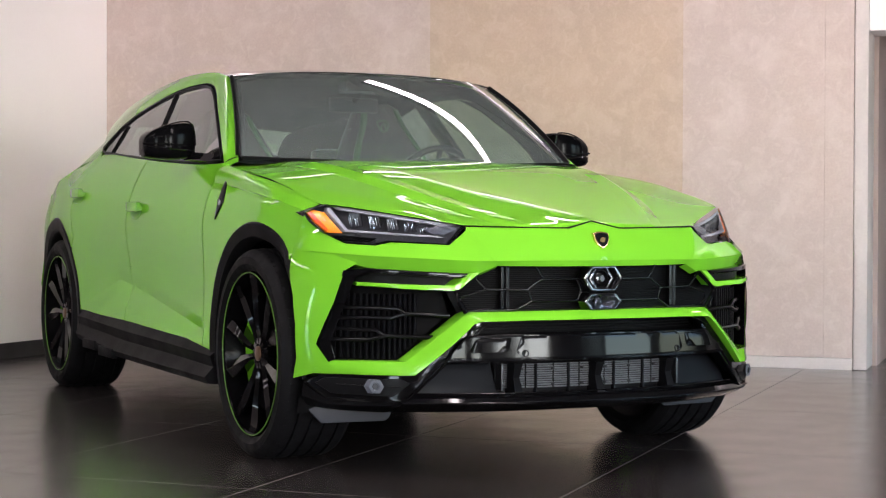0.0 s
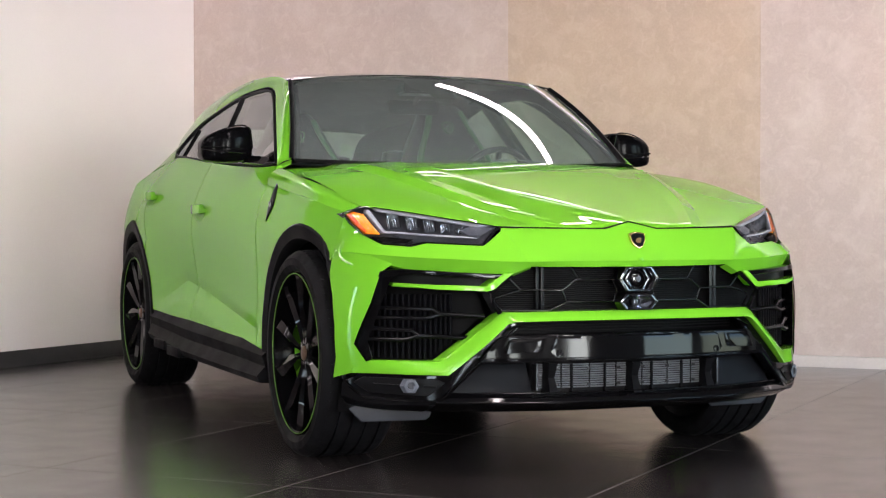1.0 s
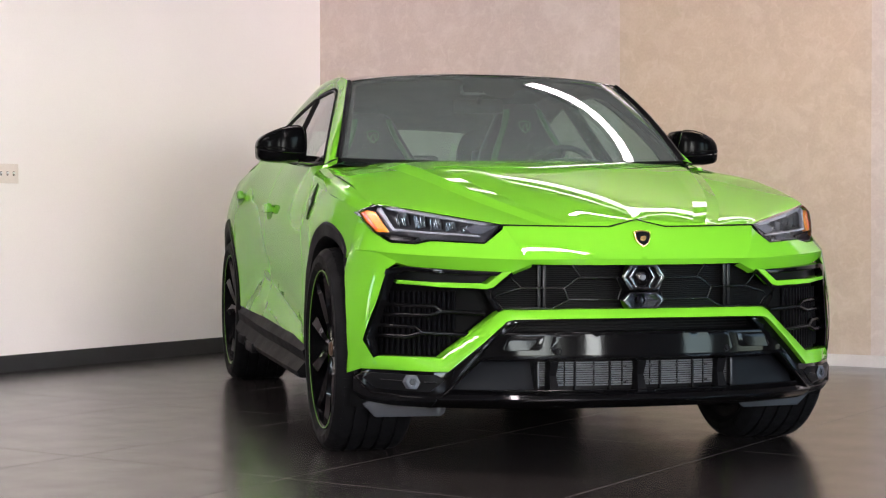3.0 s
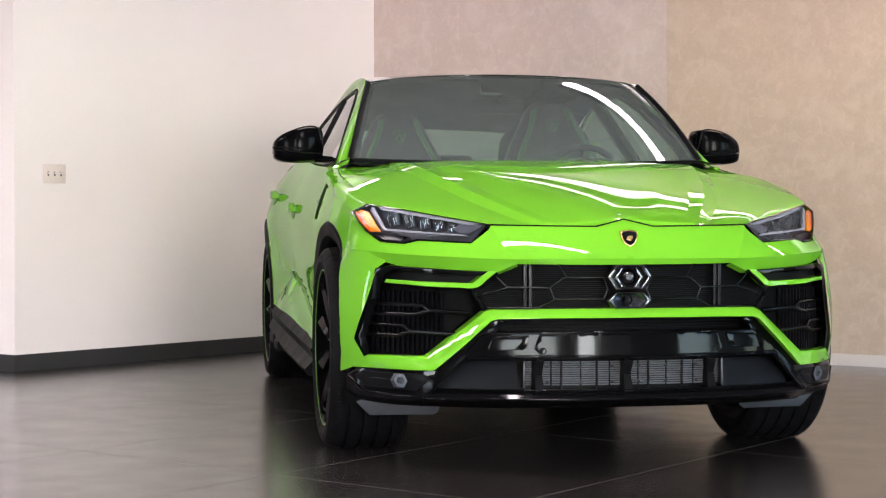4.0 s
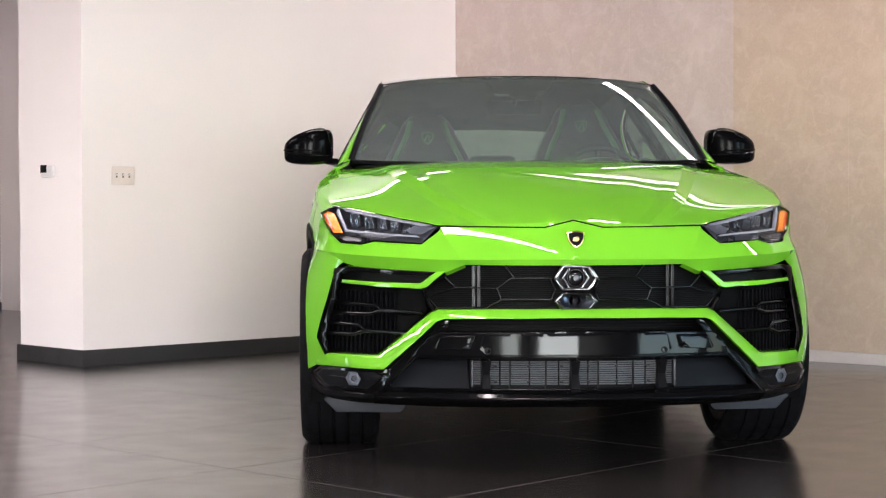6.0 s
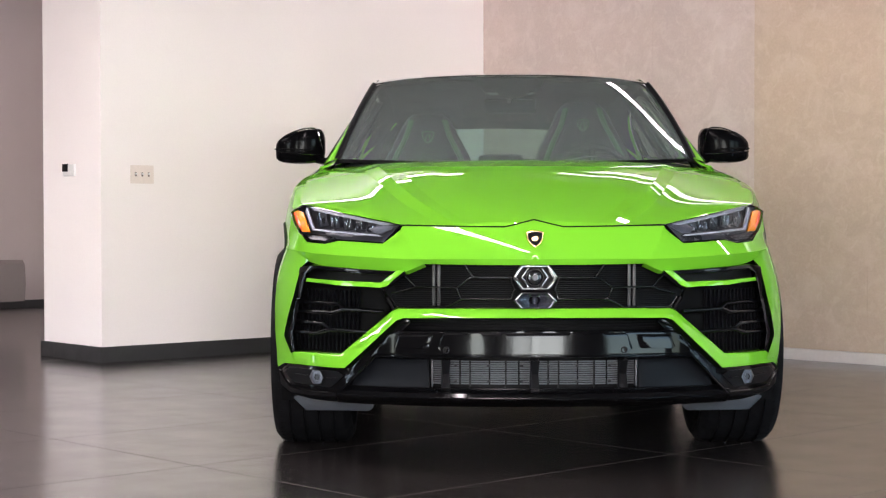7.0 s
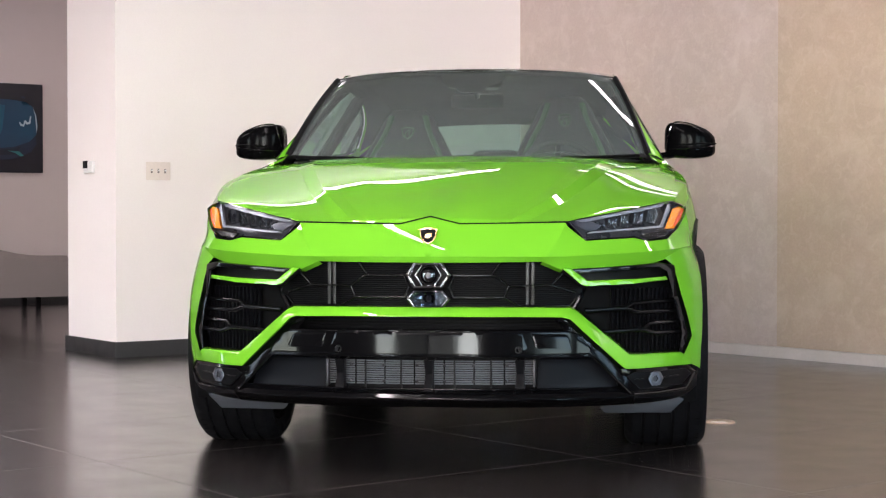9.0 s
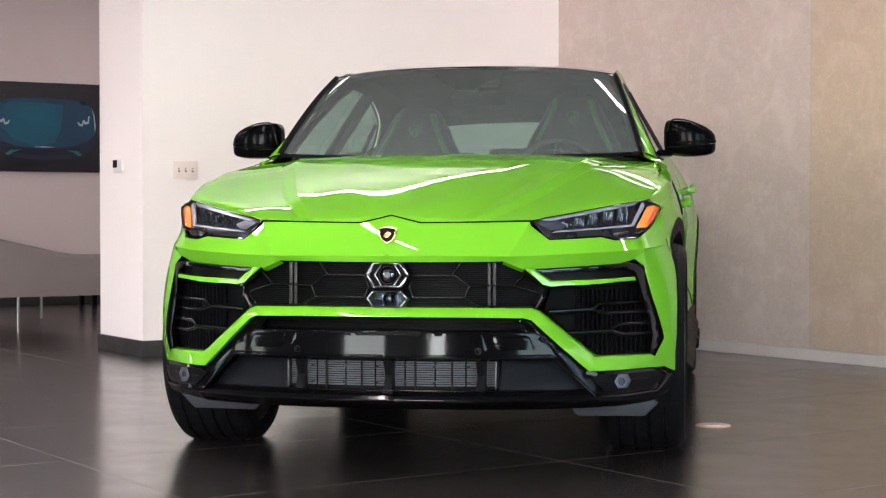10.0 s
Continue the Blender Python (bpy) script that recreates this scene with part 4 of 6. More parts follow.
for sd in (1, -1):
    rows = [[(glass_x(z, y) - d, y + (1.4 - z) * -0.42, z) for y, d in ((1.815, 0.012), (1.812, 0.03), (1.835, 0.048), (1.90, 0.048), (1.935, 0.03), (1.935, 0.012))] for z in (1.16, 1.25, 1.34, 1.42, 1.478)]
    part("pillar_lining", side(loft(rows, 10, 2), sd), BLACK_MATT, car)

# roof, windscreen, rear end
roof = []
for y, z, w in ((1.15, 1.548, 0.632), (1.30, 1.580, 0.632), (1.6, 1.601, 0.628), (2.0, 1.601, 0.620), (2.5, 1.566, 0.607), (2.95, 1.510, 0.598), (3.35, 1.440, 0.595)):
    bend = 0.075 if y < 1.2 else 0.0
    roof.append([(0, y - bend, z), (w * 0.5, y - bend * 0.7, z - 0.008), (w * 0.82, y - bend * 0.25, z - 0.022), (w, y, z - 0.040)])
bm = loft(roof, 14, 4, across=True)
part("roof", mirrored(bm), BLACK_GLOSS, car, "gloss black roof", sharp=30)
bm = loft([[(x, y, z - 0.018) for x, y, z in r] for r in roof], 8, 2)
part("headliner", mirrored(bm), BLACK_MATT, car)
WS_LOW = [(0, 0.405, 1.118), (0.3, 0.450, 1.122), (0.58, 0.545, 1.130), (0.775, 0.650, 1.140)]
WS_TOP = [(0, 1.066, 1.545), (0.3, 1.082, 1.540), (0.52, 1.115, 1.526), (0.632, 1.150, 1.512)]


def even_curve(pts, n):
    """n points of a fair curve that is level at the middle of the car."""
    p = np.array(pts)
    x = np.linspace(0, p[-1, 0], n)
    a = np.stack([np.ones(4), p[:, 0] ** 2, p[:, 0] ** 4], 1)
    b = np.stack([np.ones(n), x ** 2, x ** 4], 1)
    return np.stack([x] + [b @ np.linalg.lstsq(a, p[:, k], rcond=None)[0] for k in (1, 2)], 1)


lo, hi = even_curve(WS_LOW, 25), even_curve(WS_TOP, 25)
across = np.linspace(0, 1, 25)[:, None] ** 2
rows = []
for t in np.linspace(0, 1, 19):
    swell = across * (1 - across) * (-0.0637 + 0.079 * t + across * (0.0311 + 0.0152 * t)) + t * (1 - t) * (0.08 + (1 - 0.75 * across) * (0.0223 + 0.0508 * across))
    swell = swell - 0.003 * np.maximum(0, (np.linspace(0, 1, 25)[:, None] - 0.72) / 0.28) ** 2
    rows.append(lo + (hi - lo) * t + np.array([0, -0.6, 0.8]) * swell)
mid = [tuple(rows[9][k]) for k in (0, 9, 18, 24)]
WS_LOW, WS_TOP = [tuple(lo[k]) for k in (0, 9, 18, 24)], [tuple(hi[k]) for k in (0, 9, 18, 24)]
bm = bmesh.new()
add(bm, [tuple(p) for r in rows for p in r], [(j * 25 + i, j * 25 + i + 1, (j + 1) * 25 + i + 1, (j + 1) * 25 + i) for j in range(18) for i in range(24)])
screen = part("windscreen", mirrored(bm), GLASS_FRONT, car, "large tinted raked windscreen", sharp=40)


def ws(s, t, off=0.0):
    """A point of the windscreen: s from the middle to the edge, t from the foot to the top, off metres outside it."""
    def at(s, t):
        a, b = min(max(s, 0.0), 1.0) * 24, min(max(t, 0.0), 1.0) * 18
        i, j = min(int(a), 23), min(int(b), 17)
        u, v = a - i, b - j
        return Vector((rows[j][i] * (1 - u) + rows[j][i + 1] * u) * (1 - v) + (rows[j + 1][i] * (1 - u) + rows[j + 1][i + 1] * u) * v)
    p = at(s, t)
    du, dv = at(s + 0.04, t) - at(s - 0.04, t), at(s, t + 0.05) - at(s, t - 0.05)
    return p + du.cross(dv).normalized() * off, du.normalized()


for sd in (1, -1):
    # black trim that stands proud beside the glass, over the pillar's inner edge
    lines = [[], [], [], [], []]
    for t in np.linspace(0, 1, 19):
        for ln, (side_step, up) in zip(lines, ((-0.003, 0.0005), (-0.002, 0.012), (0.003, 0.019), (0.013, 0.018), (0.018, 0.002))):
            p, d = ws(1.0, t, up)
            ln.append(tuple(p + d * side_step * (1 + 0.3 * max(0.0, 1 - t / 0.3))))
    part("pillar_trim", side(loft(lines, 19, 1, curved=False), sd), BLACK_SATIN, screen, sharp=50)
    # black printed border under the edge of the glass
    bm = loft([[tuple(ws(s, t, -0.003)[0]) for t in np.linspace(0, 1, 19)] for s in (0.968, 1.0)], 19, 1, curved=False)
    part("glass_border", side(bm, sd), BLACK_MATT, screen)
for t0, t1 in ((0.0, 0.035), (0.965, 1.0)):
    bm = loft([[tuple(ws(s, t, -0.003)[0]) for s in np.linspace(0, 1, 21)] for t in (t0, t1)], 21, 1, curved=False)
    part("glass_border", mirrored(bm), BLACK_MATT, screen)
PATCH = [(0.0, 0.70), (0.05, 0.70), (0.09, 0.73), (0.12, 0.80), (0.19, 0.83), (0.22, 0.90), (0.24, 0.985), (0.0, 0.985)]
bm = panel(whole_outline(PATCH), lambda s, t: tuple(Vector((1 if s >= 0 else -1, 1, 1)) * ws(abs(s), t, -0.004)[0]), None, step=0.05)
part("sensor_patch", bm, BLACK_MATT, screen, "black printed patch round the windscreen sensors")
low = smooth_line(WS_LOW, 14)
bm = loft([[(x, y - 0.03, z - 0.006) for x, y, z in low], [(x, y + 0.012, z + 0.010) for x, y, z in low]], 14, 1)
part("scuttle", mirrored(bm), BLACK_MATT, screen)
lip = [(x, y - 0.004, z + 0.004) for x, y, z in even_curve(WS_TOP, 16)]
part("roof_lip", tube([(-x, y, z) for x, y, z in lip[:0:-1]] + lip, 0.005, 8, flat=0.7), BLACK_GLOSS, screen)
for wx in (-0.42, 0.24):
    bm = tube([(wx, 0.46, 1.122), (wx + 0.30, 0.48, 1.130), (wx + 0.50, 0.57, 1.140)], 0.007, 6)
    part("wiper", bm, BLACK_MATT, screen)
bm = loft([[(0, 3.33, 1.442), (0.3, 3.33, 1.432), (0.50, 3.34, 1.408)], [(0, 3.92, 1.13), (0.4, 3.90, 1.13), (0.58, 3.87, 1.12)]], 8, 4)
part("rear_window", mirrored(bm), GLASS_SIDE, car)
bm = loft([[(0, 3.92, 1.13), (0.4, 3.90, 1.13), (0.66, 3.86, 1.12), (0.74, 4.1, 1.05)], [(0, 4.12, 1.04), (0.4, 4.12, 1.04), (0.7, 4.10, 1.03), (0.76, 4.1, 1.02)],
           [(0, 4.13, 0.45), (0.4, 4.13, 0.45), (0.72, 4.10, 0.45), (0.82, 4.09, 0.5)], [(0, 3.9, 0.28), (0.4, 3.9, 0.28), (0.7, 3.9, 0.28), (0.8, 3.9, 0.35)]], 14, 4)
part("tailgate", mirrored(bm), PAINT, car)

# ---- wheels ----
def wheel_meshes():
    """The meshes of one wheel: the axle lies along x, the outer face looks to +x, the rim's face at x = 0."""
    out = {}

    def keep(name, bm, mat, sharp=30):
        ob = part(name, bm, mat, None, sharp=sharp)
        out[name] = ob.data
        bpy.data.objects.remove(ob)

    R = 0.393
    prof = [(-0.02, 0.306), (-0.002, 0.314), (0.012, 0.335), (0.010, 0.362), (-0.006, 0.381), (-0.022, 0.3895)]
    for x in (-0.060, -0.115, -0.170, -0.225):
        prof += [(x + 0.006, R - 0.0005), (x + 0.0045, R - 0.009), (x - 0.0045, R - 0.009), (x - 0.006, R - 0.0005)]
    prof += [(-0.262, 0.3895), (-0.279, 0.379), (-0.292, 0.36), (-0.290, 0.335), (-0.275, 0.31)]
    bm = turned(prof, 96)
    # cross sipes along the outer shoulder
    for k in range(72):
        a = 2 * math.pi * k / 72
        box(bm, (-0.050, -0.0012, 0.3850), (-0.018, 0.0012, 0.3908), 0, Matrix.Rotation(a, 4, "X"))
    keep("tyre", bm, RUBBER, 25)
    bm = turned([(-0.02, 0.309), (-0.004, 0.307), (0.002, 0.302), (-0.004, 0.295), (-0.03, 0.288), (-0.09, 0.270), (-0.27, 0.265), (-0.275, 0.31)], 72)
    keep("wheel", bm, MIRROR_BLACK)
    bm = turned([(0.0005, 0.3048), (0.0034, 0.3040), (0.0034, 0.3014), (0.0005, 0.3006)], 96)
    keep("rim_stripe", bm, STRIPE_GREEN)
    # a pair of spokes that part towards the rim
    bm = bmesh.new()
    for s in (1, -1):
        path = [(0.030, 0.007 * s), (0.10, 0.021 * s), (0.17, 0.046 * s), (0.225, 0.071 * s), (0.262, 0.089 * s), (0.298, 0.096 * s)]
        rows = []
        for k, (r, t) in enumerate(path):
            w = (0.010, 0.013, 0.026, 0.033, 0.025, 0.028)[k]
            f = (-0.034, -0.026, -0.016, -0.010, -0.005, -0.003)[k]
            ridge_at = t + s * w * (0.5 - 0.22 * k)
            rows.append([(f - 0.055, t - w * 0.8, r), (f - 0.012, t - w, r), (f, ridge_at, r), (f - 0.012, t + w, r), (f - 0.055, t + w * 0.8, r)])
        facets(rows, 1, 3, bm=bm)
    keep("spoke", bm, RIM_BLACK, 20)
    bm = turned([(-0.09, 0.075), (-0.045, 0.072), (-0.036, 0.060), (-0.034, 0.036)], 32)
    keep("hub", bm, RIM_BLACK)
    bm = turned([(-0.036, 0.028), (-0.030, 0.027), (-0.028, 0.022), (-0.027, 0.0005)], 28)
    keep("hub_cap", bm, material("bronze_cap", (0.14, 0.08, 0.05), 0.35, metal=0.7, rough_var=0.05))
    bm = turned([(-0.12, 0.09), (-0.12, 0.215), (-0.155, 0.215), (-0.155, 0.09)], 56)
    for k in range(40):
        a = 2 * math.pi * k / 40
        r = 0.13 + 0.022 * (k % 4)
        box(bm, (-0.1215, r * math.cos(a) - 0.004, r * math.sin(a) - 0.004), (-0.1195, r * math.cos(a) + 0.004, r * math.sin(a) + 0.004))
    keep("brake_disc", bm, DISC_STEEL)
    bm = bmesh.new()
    rows = []
    for i in range(9):
        a = radians(-38 + 76 * i / 8)
        c, s = math.cos(a), math.sin(a)
        rows.append([(-0.068, r * c, r * s) if k < 2 else (-0.175, r * c, r * s) for k, r in enumerate((0.120, 0.245, 0.245, 0.120))] + [(-0.068, 0.120 * c, 0.120 * s)])
    loft(rows, 13, 1, curved=False, bm=bm)
    keep("brake_caliper", bm, PAINT)
    return out


WM = wheel_meshes()
for cy, sd, turn in ((0, 1, 11), (0, -1, 18), (WHEELBASE, 1, 40), (WHEELBASE, -1, 5)):
    w = part("wheel", WM["wheel"], None, car, "black multi-spoke alloy wheel with a thin green stripe on its edge")
    w["group"] = "wheels of the car"
    face = 0.966 if cy == 0 else 0.974
    m = Matrix.Translation((sd * face, cy, HUB)) @ (Matrix.Rotation(math.pi, 4, "Z") if sd < 0 else Matrix.Identity(4))
    w.matrix_basis = m @ Matrix.Rotation(radians(turn), 4, "X")
    for k in range(5):
        s = part("spoke", WM["spoke"], None, w)
        s.matrix_basis = Matrix.Rotation(2 * math.pi * k / 5, 4, "X")
    for name, label in (("tyre", "black low-profile tyre with grooved tread"), ("rim_stripe", ""), ("hub", ""), ("hub_cap", "bronze hub cap"), ("brake_disc", "")):
        part(name, WM[name], None, w, label)
    c = part("brake_caliper", WM["brake_caliper"], None, w, "lime-green brake caliper")
    c.matrix_basis = Matrix.Rotation(radians(-turn + (180 if sd < 0 else 0)), 4, "X")

# ---- the car's face ----

# dark liner behind all the openings
bm = loft([[(0, -0.74, 0.75), (0.3, -0.72, 0.75), (0.55, -0.66, 0.74), (0.78, -0.50, 0.73), (0.90, -0.36, 0.72)],
           [(0, -0.74, 0.26), (0.3, -0.72, 0.26), (0.55, -0.66, 0.27), (0.78, -0.50, 0.27), (0.88, -0.36, 0.28)]], 24, 6)
part("front_liner", mirrored(bm), BLACK_MATT, car)

# middle grille
grille = part("grille", panel(whole_outline([(0, 0.732), (0.30, 0.732), (0.392, 0.732), (0.452, 0.70), (0.53, 0.64), (0.492, 0.566), (0, 0.568)]),
                              fascia(0.075), None, step=0.05), CORE_DARK, car, "black honeycomb grille with thin gloss ribs")
bm = bmesh.new()
for k in range(22):
    z = 0.574 + 0.007 * k
    w = 0.49 if z < 0.66 else 0.49 - (z - 0.66) * 1.3
    pts = [(x, nose(x) + 0.073, z) for x in np.linspace(-w, w, 22)]
    tube(pts, 0.0016, 4, bm=bm)
part("grille_mesh", bm, BLACK_MATT, grille)
BARS = [[(0.075, 0.683), (0.212, 0.683), (0.246, 0.730)], [(0.212, 0.683), (0.225, 0.682), (0.272, 0.647), (0.415, 0.649), (0.462, 0.696)],
        [(0.272, 0.647), (0.256, 0.608), (0.085, 0.608)], [(0.256, 0.608), (0.312, 0.578), (0.49, 0.578)], [(0.415, 0.649), (0.498, 0.624), (0.506, 0.610), (0.478, 0.578)],
        [(0.085, 0.608), (0.070, 0.640), (0.085, 0.683)]]
for sd in (1, -1):
    for ln in BARS:
        pts = dense(ln + ln[-2::-1], 0.04)
        pts = pts[:len(pts) // 2 + 1]
        bm = bmesh.new()
        prof = [(x, nose(x) + 0.030, z) for x, z in pts]
        tube(prof, 0.0038, 8, bm=bm)
        part("grille_bar", side(bm, sd), RIB_BLACK, grille, sharp=60)
    for x in (0.334, 0.352):
        bm = bmesh.new()
        box(bm, (x - 0.005, nose(x) + 0.045, 0.572), (x + 0.005, nose(x) + 0.07, 0.728), 0.002)
        for k in range(19):
            box(bm, (x - 0.0062, nose(x) + 0.0435, 0.576 + 0.008 * k), (x + 0.0062, nose(x) + 0.052, 0.580 + 0.008 * k))
        part("shutter_post", side(bm, sd), RIB_BLACK, grille)
    # frame bar where grille and side intake meet
    bm = tube([(0.452, nose(0.452) + 0.012, 0.700), (0.500, nose(0.5) + 0.006, 0.664), (0.528, nose(0.528) + 0.004, 0.640), (0.516, nose(0.516) + 0.006, 0.610), (0.492, nose(0.492) + 0.008, 0.570)], 0.009, 8)
    part("grille_frame", side(bm, sd), SEMI_BLACK, grille)


def hexagon(w, h, cut):
    return [(-w, 0), (-w + cut, h), (w - cut, h), (w, 0), (w - cut, -h), (-w + cut, -h)]


# two stacked six-sided camera housings
for name, cz, w, h, cut in (("upper_camera", 0.684, 0.080, 0.044, 0.030), ("lower_camera", 0.604, 0.077, 0.029, 0.027)):
    at = lambda x, z, o=0.0, c=cz: (x, -0.935 + o, c + z)
    t = part(name, panel(hexagon(w, h, cut), at, (0, 0.06, 0), holes=[hexagon(w * 0.80, h * 0.78, cut * 0.8)], step=0.03, bevel=0.004), BLACK_GLOSS, car, "six-sided gloss black camera housing")
    if cz > 0.65:
        part("camera_plate", panel(hexagon(w * 0.82, h * 0.8, cut * 0.8), lambda x, z, c=cz: (x, -0.905, c + z), None, step=0.03), BLACK_SATIN, t)
        part("lens_bezel", panel(hexagon(w * 0.62, h * 0.86, cut * 0.85), lambda x, z, c=cz: (x, -0.922, c + z), (0, 0.02, 0), holes=[hexagon(w * 0.50, h * 0.74, cut * 0.72)], step=0.03, bevel=0.003), DARK_CHROME, t, "dark chrome six-sided bezel")
        r = h * 0.72
        bm = turned([(-0.008, r), (-0.012, r * 0.97), (-0.012, r * 0.88), (-0.004, r * 0.84)], 32, "y")
        bmesh.ops.translate(bm, verts=bm.verts, vec=(0, -0.905, cz))
        part("lens_ring", bm, SEMI_BLACK, t)
        bm = turned([(0.0, r * 0.86), (-0.010, r * 0.7), (-0.016, r * 0.4), (-0.018, 0.0005)], 28, "y")
        bmesh.ops.translate(bm, verts=bm.verts, vec=(0, -0.905, cz))
        part("lens", bm, BLACK_GLOSS, t)
        bm = turned([(0.0, 0.011), (-0.004, 0.009), (-0.004, 0.0005)], 20, "y")
        bmesh.ops.translate(bm, verts=bm.verts, vec=(0, -0.924, cz))
        part("lens_eye", bm, LAMP_DARK, t)
        for sd in (1, -1):
            bm = tube([(sd * 0.048, -0.922, cz + 0.026), (sd * 0.064, -0.922, cz), (sd * 0.048, -0.922, cz - 0.026)], 0.003, 6)
            part("camera_trim", bm, DARK_CHROME, t)
    else:
        # a bright faceted bowl under clear glass
        rim = hexagon(w * 0.82, h * 0.8, cut * 0.8)
        inner = [(x * 0.34, z * 0.5) for x, z in rim]
        bm = bmesh.new()
        add(bm, [(x, -0.918, cz + z) for x, z in rim] + [(x, -0.896, cz + z) for x, z in inner], [(i, (i + 1) % 6, 6 + (i + 1) % 6, 6 + i) for i in range(6)])
        part("reflector", bm, LAMP_CHROME, t, "bright faceted reflector", sharp=5)
        bm = turned([(0.0, h * 0.46), (-0.010, h * 0.38), (-0.015, h * 0.2), (-0.016, 0.0005)], 24, "y")
        bmesh.ops.translate(bm, verts=bm.verts, vec=(0, -0.896, cz))
        part("lens", bm, BLACK_GLOSS, t)
        cover = part("camera_glass", panel(hexagon(w * 0.82, h * 0.8, cut * 0.8), lambda x, z, c=cz: (x, -0.926, c + z), None, step=0.03), GLASS_LAMP, t)
        cover.visible_shadow = False

# shield badge on the nose, left blank
SHIELD = [(-0.031, 0.024), (-0.016, 0.029), (0, 0.031), (0.016, 0.029), (0.031, 0.024), (0.028, -0.002), (0.018, -0.020), (0, -0.032), (-0.018, -0.020), (-0.028, -0.002)]
bx = lambda o: (lambda x, z: (x, -0.9215 + 0.55 * z * 0.62 + o, 0.819 + z * 0.93))
badge = part("badge", panel(SHIELD, bx(-0.004), (0, 0.014, 0), step=0.015, bevel=0.002), GOLD, car, "small black and gold shield badge")
part("badge_field", panel([(x * 0.84, z * 0.84) for x, z in SHIELD], bx(-0.0062), (0, 0.004, 0), step=0.015), BLACK_SATIN, badge)
part("badge_mark", panel([(-0.013, -0.006), (-0.008, 0.006), (0.003, 0.010), (0.012, 0.007), (0.010, -0.002), (0.004, -0.010), (-0.006, -0.009)], bx(-0.0082), (0, 0.003, 0), step=0.01), GOLD, badge)

# lime chin blade below the grille
def chin_off(x, z):
    k = max(0.0, min(1.0, (0.86 - abs(x)) / 0.30))
    f = 0.0
    if abs(x) < 0.47:
        f = (0.575 - z) / 0.033
    else:
        top = np.interp(abs(x), (0.47, 0.50, 0.685, 0.85), (0.573, 0.562, 0.405, 0.401))
        f = (top - z) / 0.046
    return 0.004 - 0.046 * k * max(0.0, min(1.15, f)) ** 0.7


CHIN = [(0, 0.576), (0.30, 0.575), (0.476, 0.573), (0.500, 0.563), (0.59, 0.487), (0.685, 0.406), (0.78, 0.404), (0.868, 0.400), (0.910, 0.372), (0.912, 0.352), (0.80, 0.357), (0.668, 0.360), (0.58, 0.442), (0.497, 0.520), (0.482, 0.534), (0.458, 0.542), (0.30, 0.545), (0, 0.546)]
part("chin_blade", panel(whole_outline(CHIN), fascia(chin_off), (0, 0.07, 0), step=0.022, bevel=0.004), PAINT, car, "angular lime-green blade round the lower grille", sharp=28)

